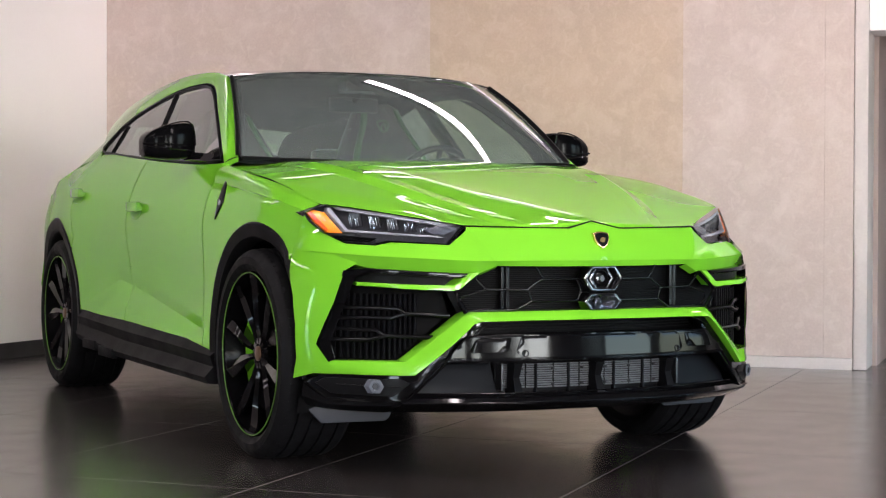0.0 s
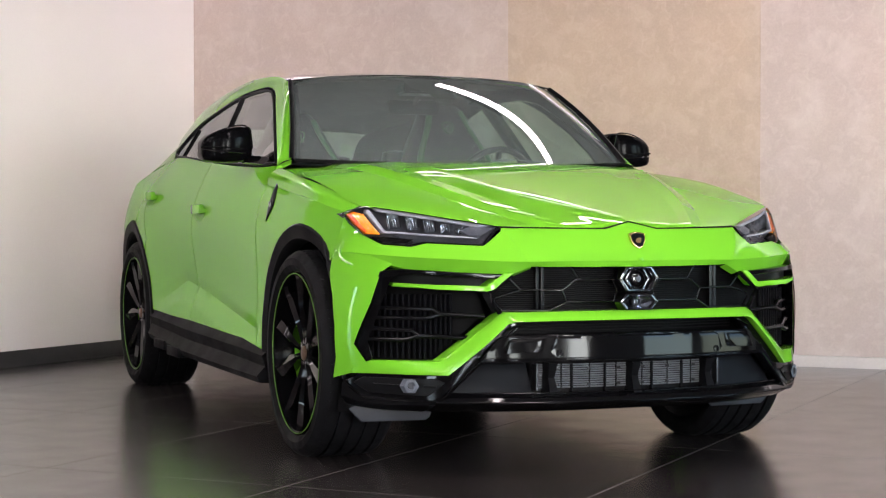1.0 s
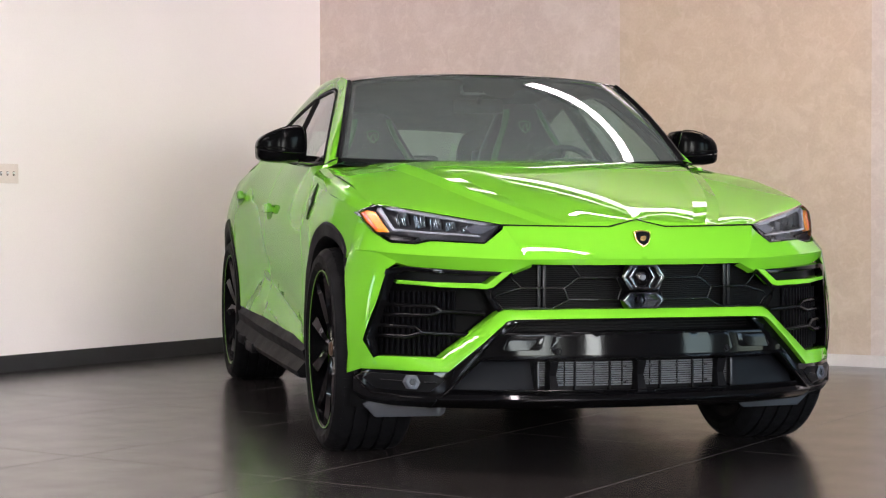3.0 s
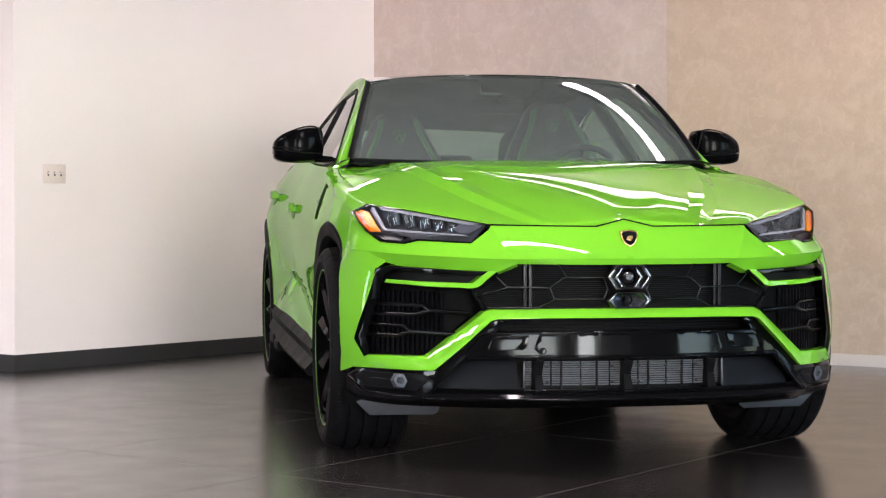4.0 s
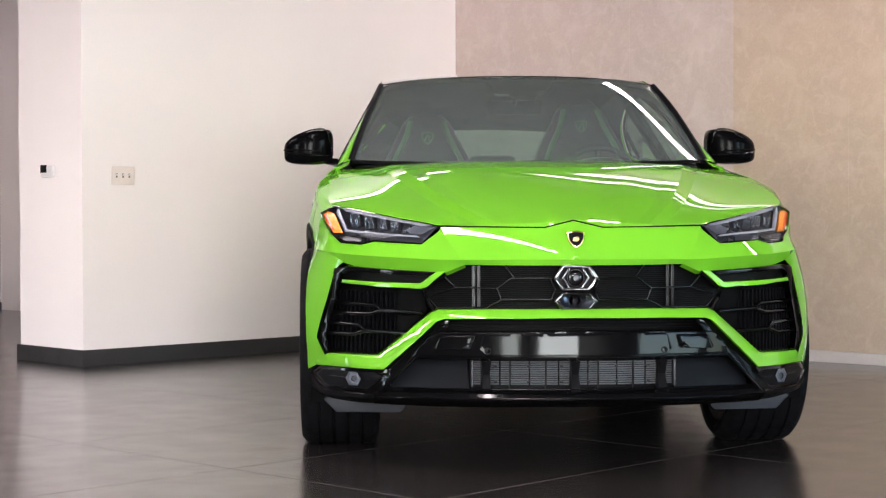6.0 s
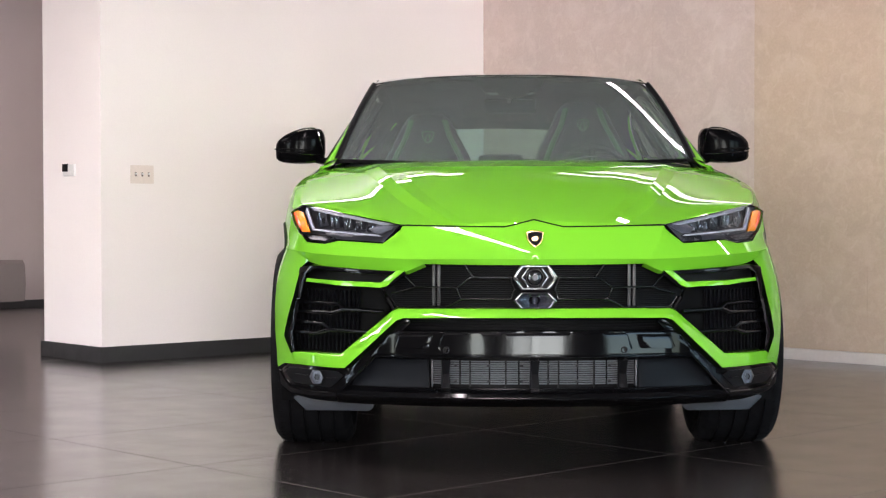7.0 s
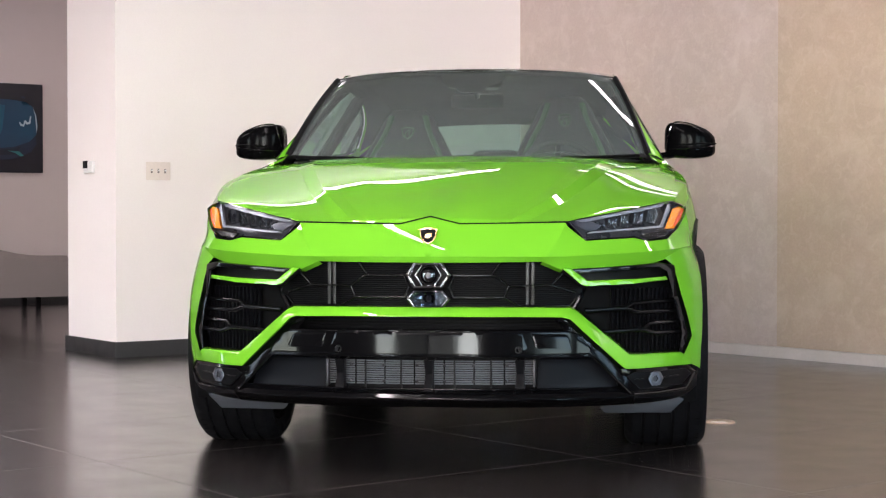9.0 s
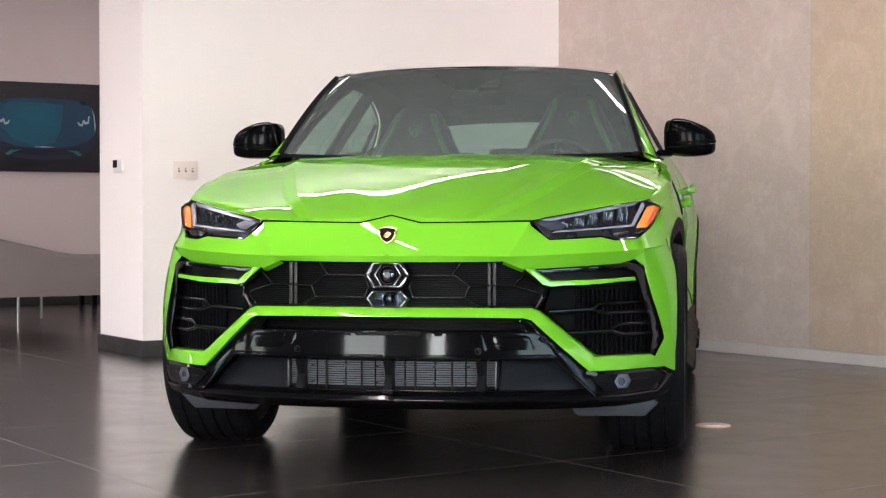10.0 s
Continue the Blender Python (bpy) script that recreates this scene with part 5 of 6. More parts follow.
for sd in (1, -1):
    # side intake: black frame, lime blade, duct, ribs, bars
    FRAME = [(0.452, 0.703), (0.62, 0.711), (0.79, 0.722), (0.842, 0.712), (0.878, 0.585), (0.912, 0.456), (0.880, 0.392), (0.860, 0.404), (0.872, 0.466), (0.842, 0.585), (0.815, 0.690), (0.785, 0.704), (0.62, 0.694), (0.47, 0.688)]
    intake = part("side_intake", side(panel(FRAME, fascia(0.004), (0, 0.10, 0), step=0.03, bevel=0.003), sd), SEMI_BLACK, car, "black side intake with ribs and split bars")
    DUCT = [(0.475, 0.705), (0.80, 0.722), (0.815, 0.665), (0.53, 0.655)]
    part("duct_panel", side(panel(DUCT, fascia(0.065), None, step=0.04), sd), BLACK_SATIN, intake)
    BLADE = [(0.452, 0.707), (0.482, 0.707), (0.538, 0.664), (0.70, 0.668), (0.812, 0.674), (0.814, 0.664), (0.70, 0.653), (0.536, 0.646), (0.520, 0.650)]
    part("intake_blade", side(panel(BLADE, fascia(lambda x, z: -0.006), (0, 0.075, 0), step=0.022, bevel=0.003), sd), PAINT, intake, "thin lime-green blade")
    SHADE = [(0.535, 0.650), (0.83, 0.668), (0.88, 0.46), (0.86, 0.395), (0.68, 0.40), (0.51, 0.565)]
    part("intake_liner", side(panel(SHADE, fascia(0.105), None, step=0.04), sd), BLACK_MATT, intake)
    bm = bmesh.new()
    for k in range(17):
        x = 0.624 + k * 0.0155
        lo = 0.41 if x > 0.69 else 0.41 + (0.69 - x) * 0.85
        y = nose(x) + 0.082
        ring = [(-0.0070, 0.016), (-0.0052, 0.005), (0.0, 0.0), (0.0052, 0.005), (0.0070, 0.016)]
        add(bm, [(x + a, y + b, z) for z in (lo, 0.632) for a, b in ring], [(i, i + 1, i + 6, i + 5) for i in range(4)])
    part("intake_ribs", side(bm, sd), RIB_GREY, intake)
    for fork, stem, far, dz in ((0.683, (0.53, 0.559), 0.862, 0.020), (0.742, (0.575, 0.484), 0.876, 0.021)):
        z0 = stem[1] + 0.006
        for pts in ([stem, (fork - 0.012, z0), (fork + 0.008, z0 + dz * 0.9), (far, z0 + dz)], [(fork - 0.012, z0), (fork + 0.030, z0 - dz * 0.75), (far + 0.002, z0 - dz * 0.8)]):
            bm = tube([(x, nose(x) + 0.045, z) for x, z in pts], 0.0085, 8)
            part("intake_bar", side(bm, sd), RIB_BLACK, intake, sharp=60)
    # lower corner with fog lamp
    FOG = [(0.668, 0.361), (0.80, 0.356), (0.895, 0.352), (0.928, 0.322), (0.882, 0.273), (0.78, 0.272), (0.690, 0.273), (0.56, 0.405), (0.432, 0.532), (0.458, 0.543), (0.482, 0.535), (0.497, 0.521)]
    fog = part("fog_panel", side(panel(FOG, fascia(0.004), (0, 0.06, 0), step=0.03, bevel=0.003), sd), SEMI_BLACK, car, "black lower corner panel with a fog lamp")
    INS = [(0.700, 0.347), (0.885, 0.342), (0.908, 0.321), (0.872, 0.288), (0.720, 0.287), (0.672, 0.332)]
    part("fog_insert", side(panel(INS, fascia(-0.001), (0, 0.01, 0), step=0.03, bevel=0.002), sd), BLACK_SATIN, fog)
    edge = [(x, nose(x) - 0.004, z) for x, z in dense([(0.930, 0.322), (0.884, 0.2715), (0.78, 0.2695), (0.688, 0.270), (0.56, 0.40), (0.430, 0.530)], 0.05)[:-8]]
    part("fog_edge", side(tube(edge, 0.0045, 6), sd), SEMI_BLACK, fog)
    for xa, xb in ((0.698, 0.735), (0.795, 0.86)):
        bm = tube([(x, nose(x) - 0.003, 0.320) for x in (xa, (xa + xb) / 2, xb)], 0.0028, 6)
        part("fog_rib", side(bm, sd), BLACK_SATIN, fog)
    fx, fy = 0.765, nose(0.765) - 0.002
    turn = Matrix.Translation((fx, fy, 0.320)) @ Matrix.Rotation(radians(30), 4, "Z")
    bm = bmesh.new()
    ring = [(0.027 * math.cos(radians(a)), 0.027 * math.sin(radians(a))) for a in range(0, 360, 60)]
    hole = [(x * 0.5, z * 0.5) for x, z in ring]
    panel(ring, lambda x, z: tuple(turn @ Vector((x, -0.012, z))), (0.008, 0.022, 0), holes=[hole], step=0.02, bevel=0.002, bm=bm)
    lamp = part("fog_lamp", side(bm, sd), FOG_GREY, fog, "six-sided grey fog lamp")
    bm = panel([(x * 0.52, z * 0.52) for x, z in ring], lambda x, z: tuple(turn @ Vector((x, -0.006, z))), None, step=0.02)
    part("lens", side(bm, sd), SLATE, lamp)
    # slate-grey air deflector ahead of the tyre
    FIN = [(0.57, 0.222), (0.72, 0.228), (0.885, 0.240), (0.893, 0.218), (0.838, 0.163), (0.60, 0.163), (0.585, 0.175)]
    bm = panel(FIN, lambda x, z: (x, -0.43 + 0.10 * (x - 0.6) + 0.10 * (0.24 - z), z), (0, 0.012, 0), step=0.04, bevel=0.003)
    part("air_deflector", side(bm, sd), SLATE, car, "slate-grey air deflector under the bumper")

# lower bay: crossbar, screens, struts, lip
bm = loft([[(0, -0.80, 0.545), (0.3, -0.775, 0.545), (0.46, -0.74, 0.540)], [(0, -0.80, 0.28), (0.3, -0.775, 0.28), (0.62, -0.70, 0.28)]], 14, 4)
part("lower_liner", mirrored(bm), BLACK_SATIN, car)
bm = bmesh.new()
for k in range(4):
    z = 0.507 + 0.010 * k
    tube([(x, nose(x) + 0.05, z) for x in np.linspace(-0.43, 0.43, 15)], 0.002, 4, bm=bm)
part("upper_slot", bm, BLACK_SATIN, car)
CROSS = [(0, 0.4995), (0.3, 0.4985), (0.475, 0.496), (0.505, 0.485), (0.575, 0.405), (0.3, 0.407), (0, 0.408)]
cross = part("crossbar", panel(whole_outline(CROSS), fascia(lambda x, z: -0.012 - 0.03 * max(0.0, 1 - (x / 0.5) ** 2) ** 0.5 * 0.4 - (0.50 - z) * 0.085), (0, 0.08, 0), step=0.016, bevel=0.003), BAR_BLACK, car, "mirror-smooth gloss black crossbar")
MOUNT = [(0, 0.494), (0.31, 0.4925), (0.322, 0.484), (0.338, 0.440), (0.306, 0.4085), (0, 0.4095)]
part("plate_mount", panel(whole_outline(MOUNT), fascia(lambda x, z: -0.030 - (0.50 - z) * 0.085 + 0.05 * x * x), (0, 0.02, 0), step=0.014, bevel=0.002), BAR_BLACK, cross, "blank gloss black plate mount")
for sd in (1, -1):
    SQ = [(0.352, 0.4865), (0.462, 0.4845), (0.474, 0.478), (0.492, 0.442), (0.486, 0.435), (0.372, 0.437), (0.362, 0.445)]
    bm = panel(SQ, fascia(lambda x, z: -0.024 - (0.50 - z) * 0.085), (0, 0.01, 0), step=0.03, bevel=0.0025)
    part("sensor_cover", side(bm, sd), BAR_BLACK, cross)
    bm = turned([(0.004, 0.0125), (-0.003, 0.0115), (-0.003, 0.0085), (0.001, 0.0075), (0.001, 0.0004)], 20, "y")
    bmesh.ops.translate(bm, verts=bm.verts, vec=(0.308, nose(0.308) - 0.032, 0.433))
    part("parking_sensor", side(bm, sd), BLACK_SATIN, cross)
    OUT = [(0.372, 0.392), (0.57, 0.392), (0.63, 0.335), (0.645, 0.290), (0.365, 0.288)]
    bm = panel(OUT, fascia(lambda x, z: 0.055 + (z - 0.29) * 0.35), (0, 0.03, 0), step=0.04, bevel=0.003)
    part("blanking_panel", side(bm, sd), DARK_SLATE, car, "plain dark grey panel beside the lower radiator")
core = part("radiator", panel(whole_outline([(0, 0.392), (0.366, 0.392), (0.366, 0.288), (0, 0.288)]), fascia(0.075), None, step=0.05), CORE_DARK, car, "pale metal radiator screen with fine slots")
bm = bmesh.new()
for k in range(11):
    z = 0.306 + 0.0078 * k
    for a in np.linspace(-0.36, 0.2575, 7):
        xs = np.linspace(a, a + 0.0975, 4)
        loft([[(x, nose(x) + 0.068, z) for x in xs], [(x, nose(x) + 0.064, z + 0.0046) for x in xs], [(x, nose(x) + 0.070, z + 0.0052) for x in xs]], 4, 1, curved=False, bm=bm)
part("radiator_slat", bm, MESH_GREY, core)
for x in (-0.225, -0.10, 0.085, 0.21):
    bm = bmesh.new()
    box(bm, (x - 0.0025, nose(x) + 0.055, 0.292), (x + 0.0025, nose(x) + 0.072, 0.390))
    part("radiator_rib", bm, BLACK_SATIN, core)
for x in (-0.275, -0.16, -0.045, 0.05, 0.15, 0.265):
    for z in (0.318, 0.372):
        bm = turned([(0.006, 0.0058), (-0.002, 0.0055), (-0.003, 0.003), (-0.003, 0.0004)], 10, "y")
        bmesh.ops.translate(bm, verts=bm.verts, vec=(x, nose(x) + 0.062, z))
        part("clip", bm, DISC_STEEL, core)
for x in (-0.31, 0.0, 0.31):
    bm = bmesh.new()
    y = nose(x)
    add(bm, [(x - 0.016, y + 0.012, 0.394), (x + 0.016, y + 0.012, 0.394), (x + 0.012, y + 0.030, 0.345), (x - 0.012, y + 0.030, 0.345), (x - 0.016, y + 0.004, 0.288), (x + 0.016, y + 0.004, 0.288),
             (x - 0.016, y + 0.12, 0.394), (x + 0.016, y + 0.12, 0.394), (x - 0.016, y + 0.12, 0.288), (x + 0.016, y + 0.12, 0.288)],
        [(0, 1, 2, 3), (3, 2, 5, 4), (0, 6, 8, 4, 3), (1, 2, 5, 9, 7)])
    part("strut", bm, BLACK_SATIN, car)
for sd in (1, -1):
    bm = bmesh.new()
    box(bm, (0.354, nose(0.36) + 0.03, 0.30), (0.362, nose(0.36) + 0.07, 0.392), 0.002)
    part("radiator_bracket", side(bm, sd), DISC_STEEL, core)
PLAN = smooth_line([(0, -0.952), (0.25, -0.940), (0.45, -0.898), (0.60, -0.840), (0.70, -0.785)], 24)
bm = loft([[(x, y + 0.12, 0.296) for x, y in PLAN], [(x, y + 0.035, 0.293) for x, y in PLAN], [(x, y + 0.012, 0.281) for x, y in PLAN], [(x, y, 0.268) for x, y in PLAN], [(x, y + 0.001, 0.261) for x, y in PLAN],
           [(x, y + 0.03, 0.248) for x, y in PLAN], [(x, y + 0.10, 0.226) for x, y in PLAN], [(x, y + 0.35, 0.215) for x, y in PLAN]], 24, 2, curved=False)
part("splitter", mirrored(bm), SEMI_BLACK, car, "gloss black front splitter", sharp=18)
splitter = bpy.data.objects["splitter"]
for dy, z, r in ((-0.002, 0.2665, 0.003), (0.030, 0.2955, 0.0025)):
    line = [(x, y + dy, z) for x, y in PLAN]
    part("splitter_edge", tube([(-x, y, z) for x, y, z in line[:0:-1]] + line, r, 6), RIB_BLACK, splitter)
bm = loft([[(0.70, -0.785, 0.270), (0.80, -0.68, 0.268), (0.884, -0.555, 0.270), (0.932, -0.46, 0.318)], [(0.70, -0.765, 0.255), (0.80, -0.665, 0.250), (0.88, -0.54, 0.250), (0.93, -0.44, 0.27)],
           [(0.68, -0.60, 0.215), (0.78, -0.55, 0.22), (0.86, -0.45, 0.225), (0.90, -0.40, 0.235)]], 14, 3)
low_mesh = bm.copy()
for sd in (1, -1):
    part("bumper_underside", side(low_mesh.copy(), sd), BLACK_SATIN, car)

# ---- headlamps ----
def lamp_y(x, z):
    x = abs(x)
    return -1.1764 - 0.9342 * x + 1.298 * x * x + 0.6518 * z - 0.031 * max(0.0, (0.62 - x) / 0.152) ** 2


def lamp_at(off):
    return lambda x, z: (x, lamp_y(x, z) + off, z)


LAMP = [(0.468, 0.866), (0.60, 0.892), (0.72, 0.917), (0.810, 0.935), (0.838, 0.940), (0.874, 0.928), (0.898, 0.914), (0.884, 0.880), (0.858, 0.838), (0.816, 0.807), (0.742, 0.801), (0.700, 0.813), (0.61, 0.808), (0.527, 0.803)]
CENTRE = (0.70, 0.865)


def shrunk(poly, k):
    return [(CENTRE[0] + (x - CENTRE[0]) * k, CENTRE[1] + (z - CENTRE[1]) * k) for x, z in poly]


for sd in (1, -1):
    hl = part("headlamp", side(panel(LAMP, lamp_at(0.0), (0, 0.10, 0), holes=[shrunk(LAMP, 0.978)], step=0.03, bevel=0.002), sd), BLACK_GLOSS, car, "slim pointed headlamp with an amber corner")
    part("lamp_bowl", side(panel(shrunk(LAMP, 1.0), lambda x, z: (x, lamp_y(x, z) + 0.022 + 0.05 * max(0.0, min(1.0, (x - 0.50) / 0.18)), z), None, step=0.03), sd), LAMP_DARK, hl)
    DRL = [(0.536, 0.825), (0.70, 0.836), (0.802, 0.844), (0.836, 0.915), (0.832, 0.928), (0.825, 0.928), (0.794, 0.852), (0.70, 0.8425), (0.55, 0.831)]
    part("light_guide", side(panel(DRL, lamp_at(0.012), (0, 0.03, 0), step=0.03, bevel=0.003), sd), LAMP_GREY, hl, "pale grey light guide")
    AMB = [(0.810, 0.838), (0.842, 0.912), (0.866, 0.921), (0.888, 0.911), (0.872, 0.872), (0.846, 0.840)]
    part("indicator", side(panel(AMB, lamp_at(0.014), (0, 0.03, 0), step=0.02, bevel=0.003), sd), AMBER, hl, "amber indicator")
    RED = [(0.870, 0.904), (0.875, 0.915), (0.887, 0.910), (0.871, 0.873), (0.849, 0.845), (0.844, 0.853)]
    part("side_marker", side(panel(RED, lamp_at(0.011), (0, 0.01, 0), step=0.02, bevel=0.002), sd), MARKER_RED, hl, "orange-red side marker")
    LOWB = [(0.722, 0.822), (0.80, 0.832), (0.838, 0.832), (0.808, 0.812), (0.745, 0.808)]
    part("lower_shield", side(panel(LOWB, lamp_at(0.02), (0, 0.03, 0), step=0.03, bevel=0.002), sd), RIB_BLACK, hl)
    BROW = [(0.488, 0.869), (0.60, 0.889), (0.72, 0.914), (0.812, 0.932), (0.803, 0.920), (0.72, 0.902), (0.60, 0.878), (0.53, 0.864)]
    part("lamp_brow", side(panel(BROW, lamp_at(0.010), (0, 0.03, 0), step=0.03, bevel=0.002), sd), LAMP_GREY, hl, "pale grey trim line")
    TIP = [(0.484, 0.861), (0.545, 0.868), (0.585, 0.852), (0.565, 0.836), (0.535, 0.834)]
    part("lamp_wedge", side(panel(TIP, lamp_at(0.010), (0, 0.02, 0), step=0.02, bevel=0.002), sd), FOG_GREY, hl)
    for x, z, w, h in ((0.765, 0.886, 0.022, 0.028), (0.716, 0.877, 0.021, 0.025), (0.668, 0.868, 0.020, 0.022), (0.622, 0.860, 0.018, 0.018), (0.580, 0.852, 0.015, 0.012)):
        bm = bmesh.new()
        y = lamp_y(x, z) + 0.030
        m = Matrix.Translation((x, y, z)) @ Matrix.Rotation(radians(35), 4, "Z") @ Matrix.Rotation(radians(12), 4, "Y")
        box(bm, (-w, 0, -h), (w, 0.03, h), 0.005, m)
        pr = part("projector", side(bm, sd), PROJECTOR, hl)
        rnd = random.Random(int(x * 1000))
        bm = bmesh.new()
        u = -w * 0.9
        while u < w * 0.85:
            wide = rnd.uniform(0.0012, 0.0042)
            foot, top = -h * rnd.uniform(0.35, 0.9), h * rnd.uniform(0.1, 0.95)
            box(bm, (u, -0.005, foot), (min(u + wide, w * 0.92), 0.002, top), 0.0005, m)
            u += wide + rnd.uniform(0.0015, 0.0065)
        part("lens", side(bm, sd), LAMP_CHROME, pr)
    cover = part("lamp_cover", side(panel(shrunk(LAMP, 0.985), lamp_at(-0.004), None, step=0.04), sd), GLASS_LAMP, hl, "clear lamp cover")
    cover.visible_shadow = False

# ---- mirrors ----
def mirror_shape(grow=0.0):
    """Rows of a rounded housing, from its tip to its root."""
    rows = []
    for x, z0, z1, y0, y1 in ((1.088, 1.178, 1.216, 1.0, 1.05), (1.082, 1.158, 1.236, 0.965, 1.078), (1.055, 1.145, 1.262, 0.935, 1.09), (1.00, 1.139, 1.284, 0.915, 1.10), (0.94, 1.140, 1.299, 0.918, 1.10), (0.888, 1.148, 1.300, 0.935, 1.095), (0.872, 1.160, 1.288, 0.955, 1.085), (0.864, 1.185, 1.262, 0.985, 1.06)):
        ring = []
        for k in range(17):
            a = 2 * math.pi * k / 16
            c, s = math.cos(a), math.sin(a)
            c, s = math.copysign(abs(c) ** 0.42, c), math.copysign(abs(s) ** 0.42, s)
            ring.append((x, (y0 + y1) / 2 + c * ((y1 - y0) / 2 + grow), (z0 + z1) / 2 + s * ((z1 - z0) / 2 + grow)))
        rows.append(ring)
    return rows


for sd in (1, -1):
    rows = mirror_shape()
    bm = loft(rows, 25, 3, across=True)
    add(bm, rows[0][:-1], [tuple(range(16))])
    add(bm, rows[-1][:-1], [tuple(range(16))])
    mir = part("door_mirror", side(bm, sd), MIRROR_BLACK, car, "gloss black door mirror on a stalk", sharp=40)
    bm = bmesh.new()
    tube([(1.088, 0.985, 1.205), (1.06, 0.918, 1.205), (1.00, 0.904, 1.203), (0.94, 0.914, 1.199), (0.885, 0.95, 1.193)], 0.004, 6, bm=bm)
    part("mirror_seam", side(bm, sd), BLACK_MATT, mir)
    # raised edge round the cap and along the lower lip
    for pts in ([(0.872, 0.945, 1.200), (0.885, 0.930, 1.268), (0.90, 0.945, 1.298), (0.95, 0.940, 1.298), (1.00, 0.938, 1.283), (1.05, 0.955, 1.260), (1.078, 0.975, 1.232)],
                [(0.88, 0.935, 1.178), (0.94, 0.912, 1.180), (1.00, 0.908, 1.184), (1.05, 0.926, 1.190), (1.084, 0.972, 1.196)]):
        part("cap_edge", side(tube([tuple(p) for p in smooth_line(pts, 20)], 0.0032, 6), sd), BLACK_GLOSS, mir)
    bm = loft([[(0.90, 0.93, 1.172), (0.90, 1.03, 1.172), (0.90, 1.03, 1.140), (0.90, 0.93, 1.140), (0.90, 0.93, 1.172)],
               [(0.84, 0.80, 1.160), (0.84, 0.90, 1.160), (0.84, 0.90, 1.122), (0.84, 0.80, 1.122), (0.84, 0.80, 1.160)]], 17, 4, curved=False)
    part("mirror_arm", side(bm, sd), BLACK_GLOSS, mir)
    bm = panel([(0.702, 1.138), (0.876, 1.236), (0.93, 1.20), (0.95, 1.138)], lambda y, z: (glass_x(z, y) + 0.008, y, z), (-0.01, 0, 0), step=0.04)
    part("mirror_foot", side(bm, sd), BLACK_GLOSS, mir)

# ---- cabin ----
bm = loft([[(0, 0.50, 1.118), (0.4, 0.53, 1.120), (0.74, 0.64, 1.115)], [(0, 0.72, 1.140), (0.4, 0.74, 1.142), (0.76, 0.80, 1.125)], [(0, 0.98, 1.11), (0.4, 0.98, 1.11), (0.78, 0.98, 1.08)], [(0, 1.05, 0.80), (0.4, 1.05, 0.80), (0.80, 1.05, 0.80)]], 14, 4, across=True)
dash = part("dashboard", mirrored(bm), LEATHER, car, "black leather dashboard")
bm = bmesh.new()
rows = [[(0.16, 0.92, 1.13), (0.38, 0.88, 1.165), (0.60, 0.92, 1.13)], [(0.18, 1.05, 1.14), (0.38, 1.05, 1.175), (0.58, 1.05, 1.14)]]
loft(rows, 10, 3, bm=bm)
part("instrument_hood", bm, LEATHER, dash)
m = Matrix.Translation((0.38, 1.22, 1.06)) @ Matrix.Rotation(radians(-62), 4, "X")
bm = bmesh.new()
ring = [(0.185 * math.cos(a), 0.185 * math.sin(a), 0) for a in np.linspace(0, 2 * math.pi, 40)[:-1]]
tube(ring, 0.016, 8, True, bm=bm)
for a in (0, 180, 270):
    c, s = math.cos(radians(a)), math.sin(radians(a))
    tube([(0.05 * c, 0.05 * s, 0), (0.175 * c, 0.175 * s, 0)], 0.014, 6, bm=bm)
bmesh.ops.transform(bm, matrix=m, verts=bm.verts)
wheel_s = part("steering_wheel", bm, LEATHER, car, "black leather steering wheel")
bm = bmesh.new()
box(bm, (-0.055, -0.05, -0.01), (0.055, 0.05, 0.025), 0.015, m)
part("steering_boss", bm, LEATHER, wheel_s)


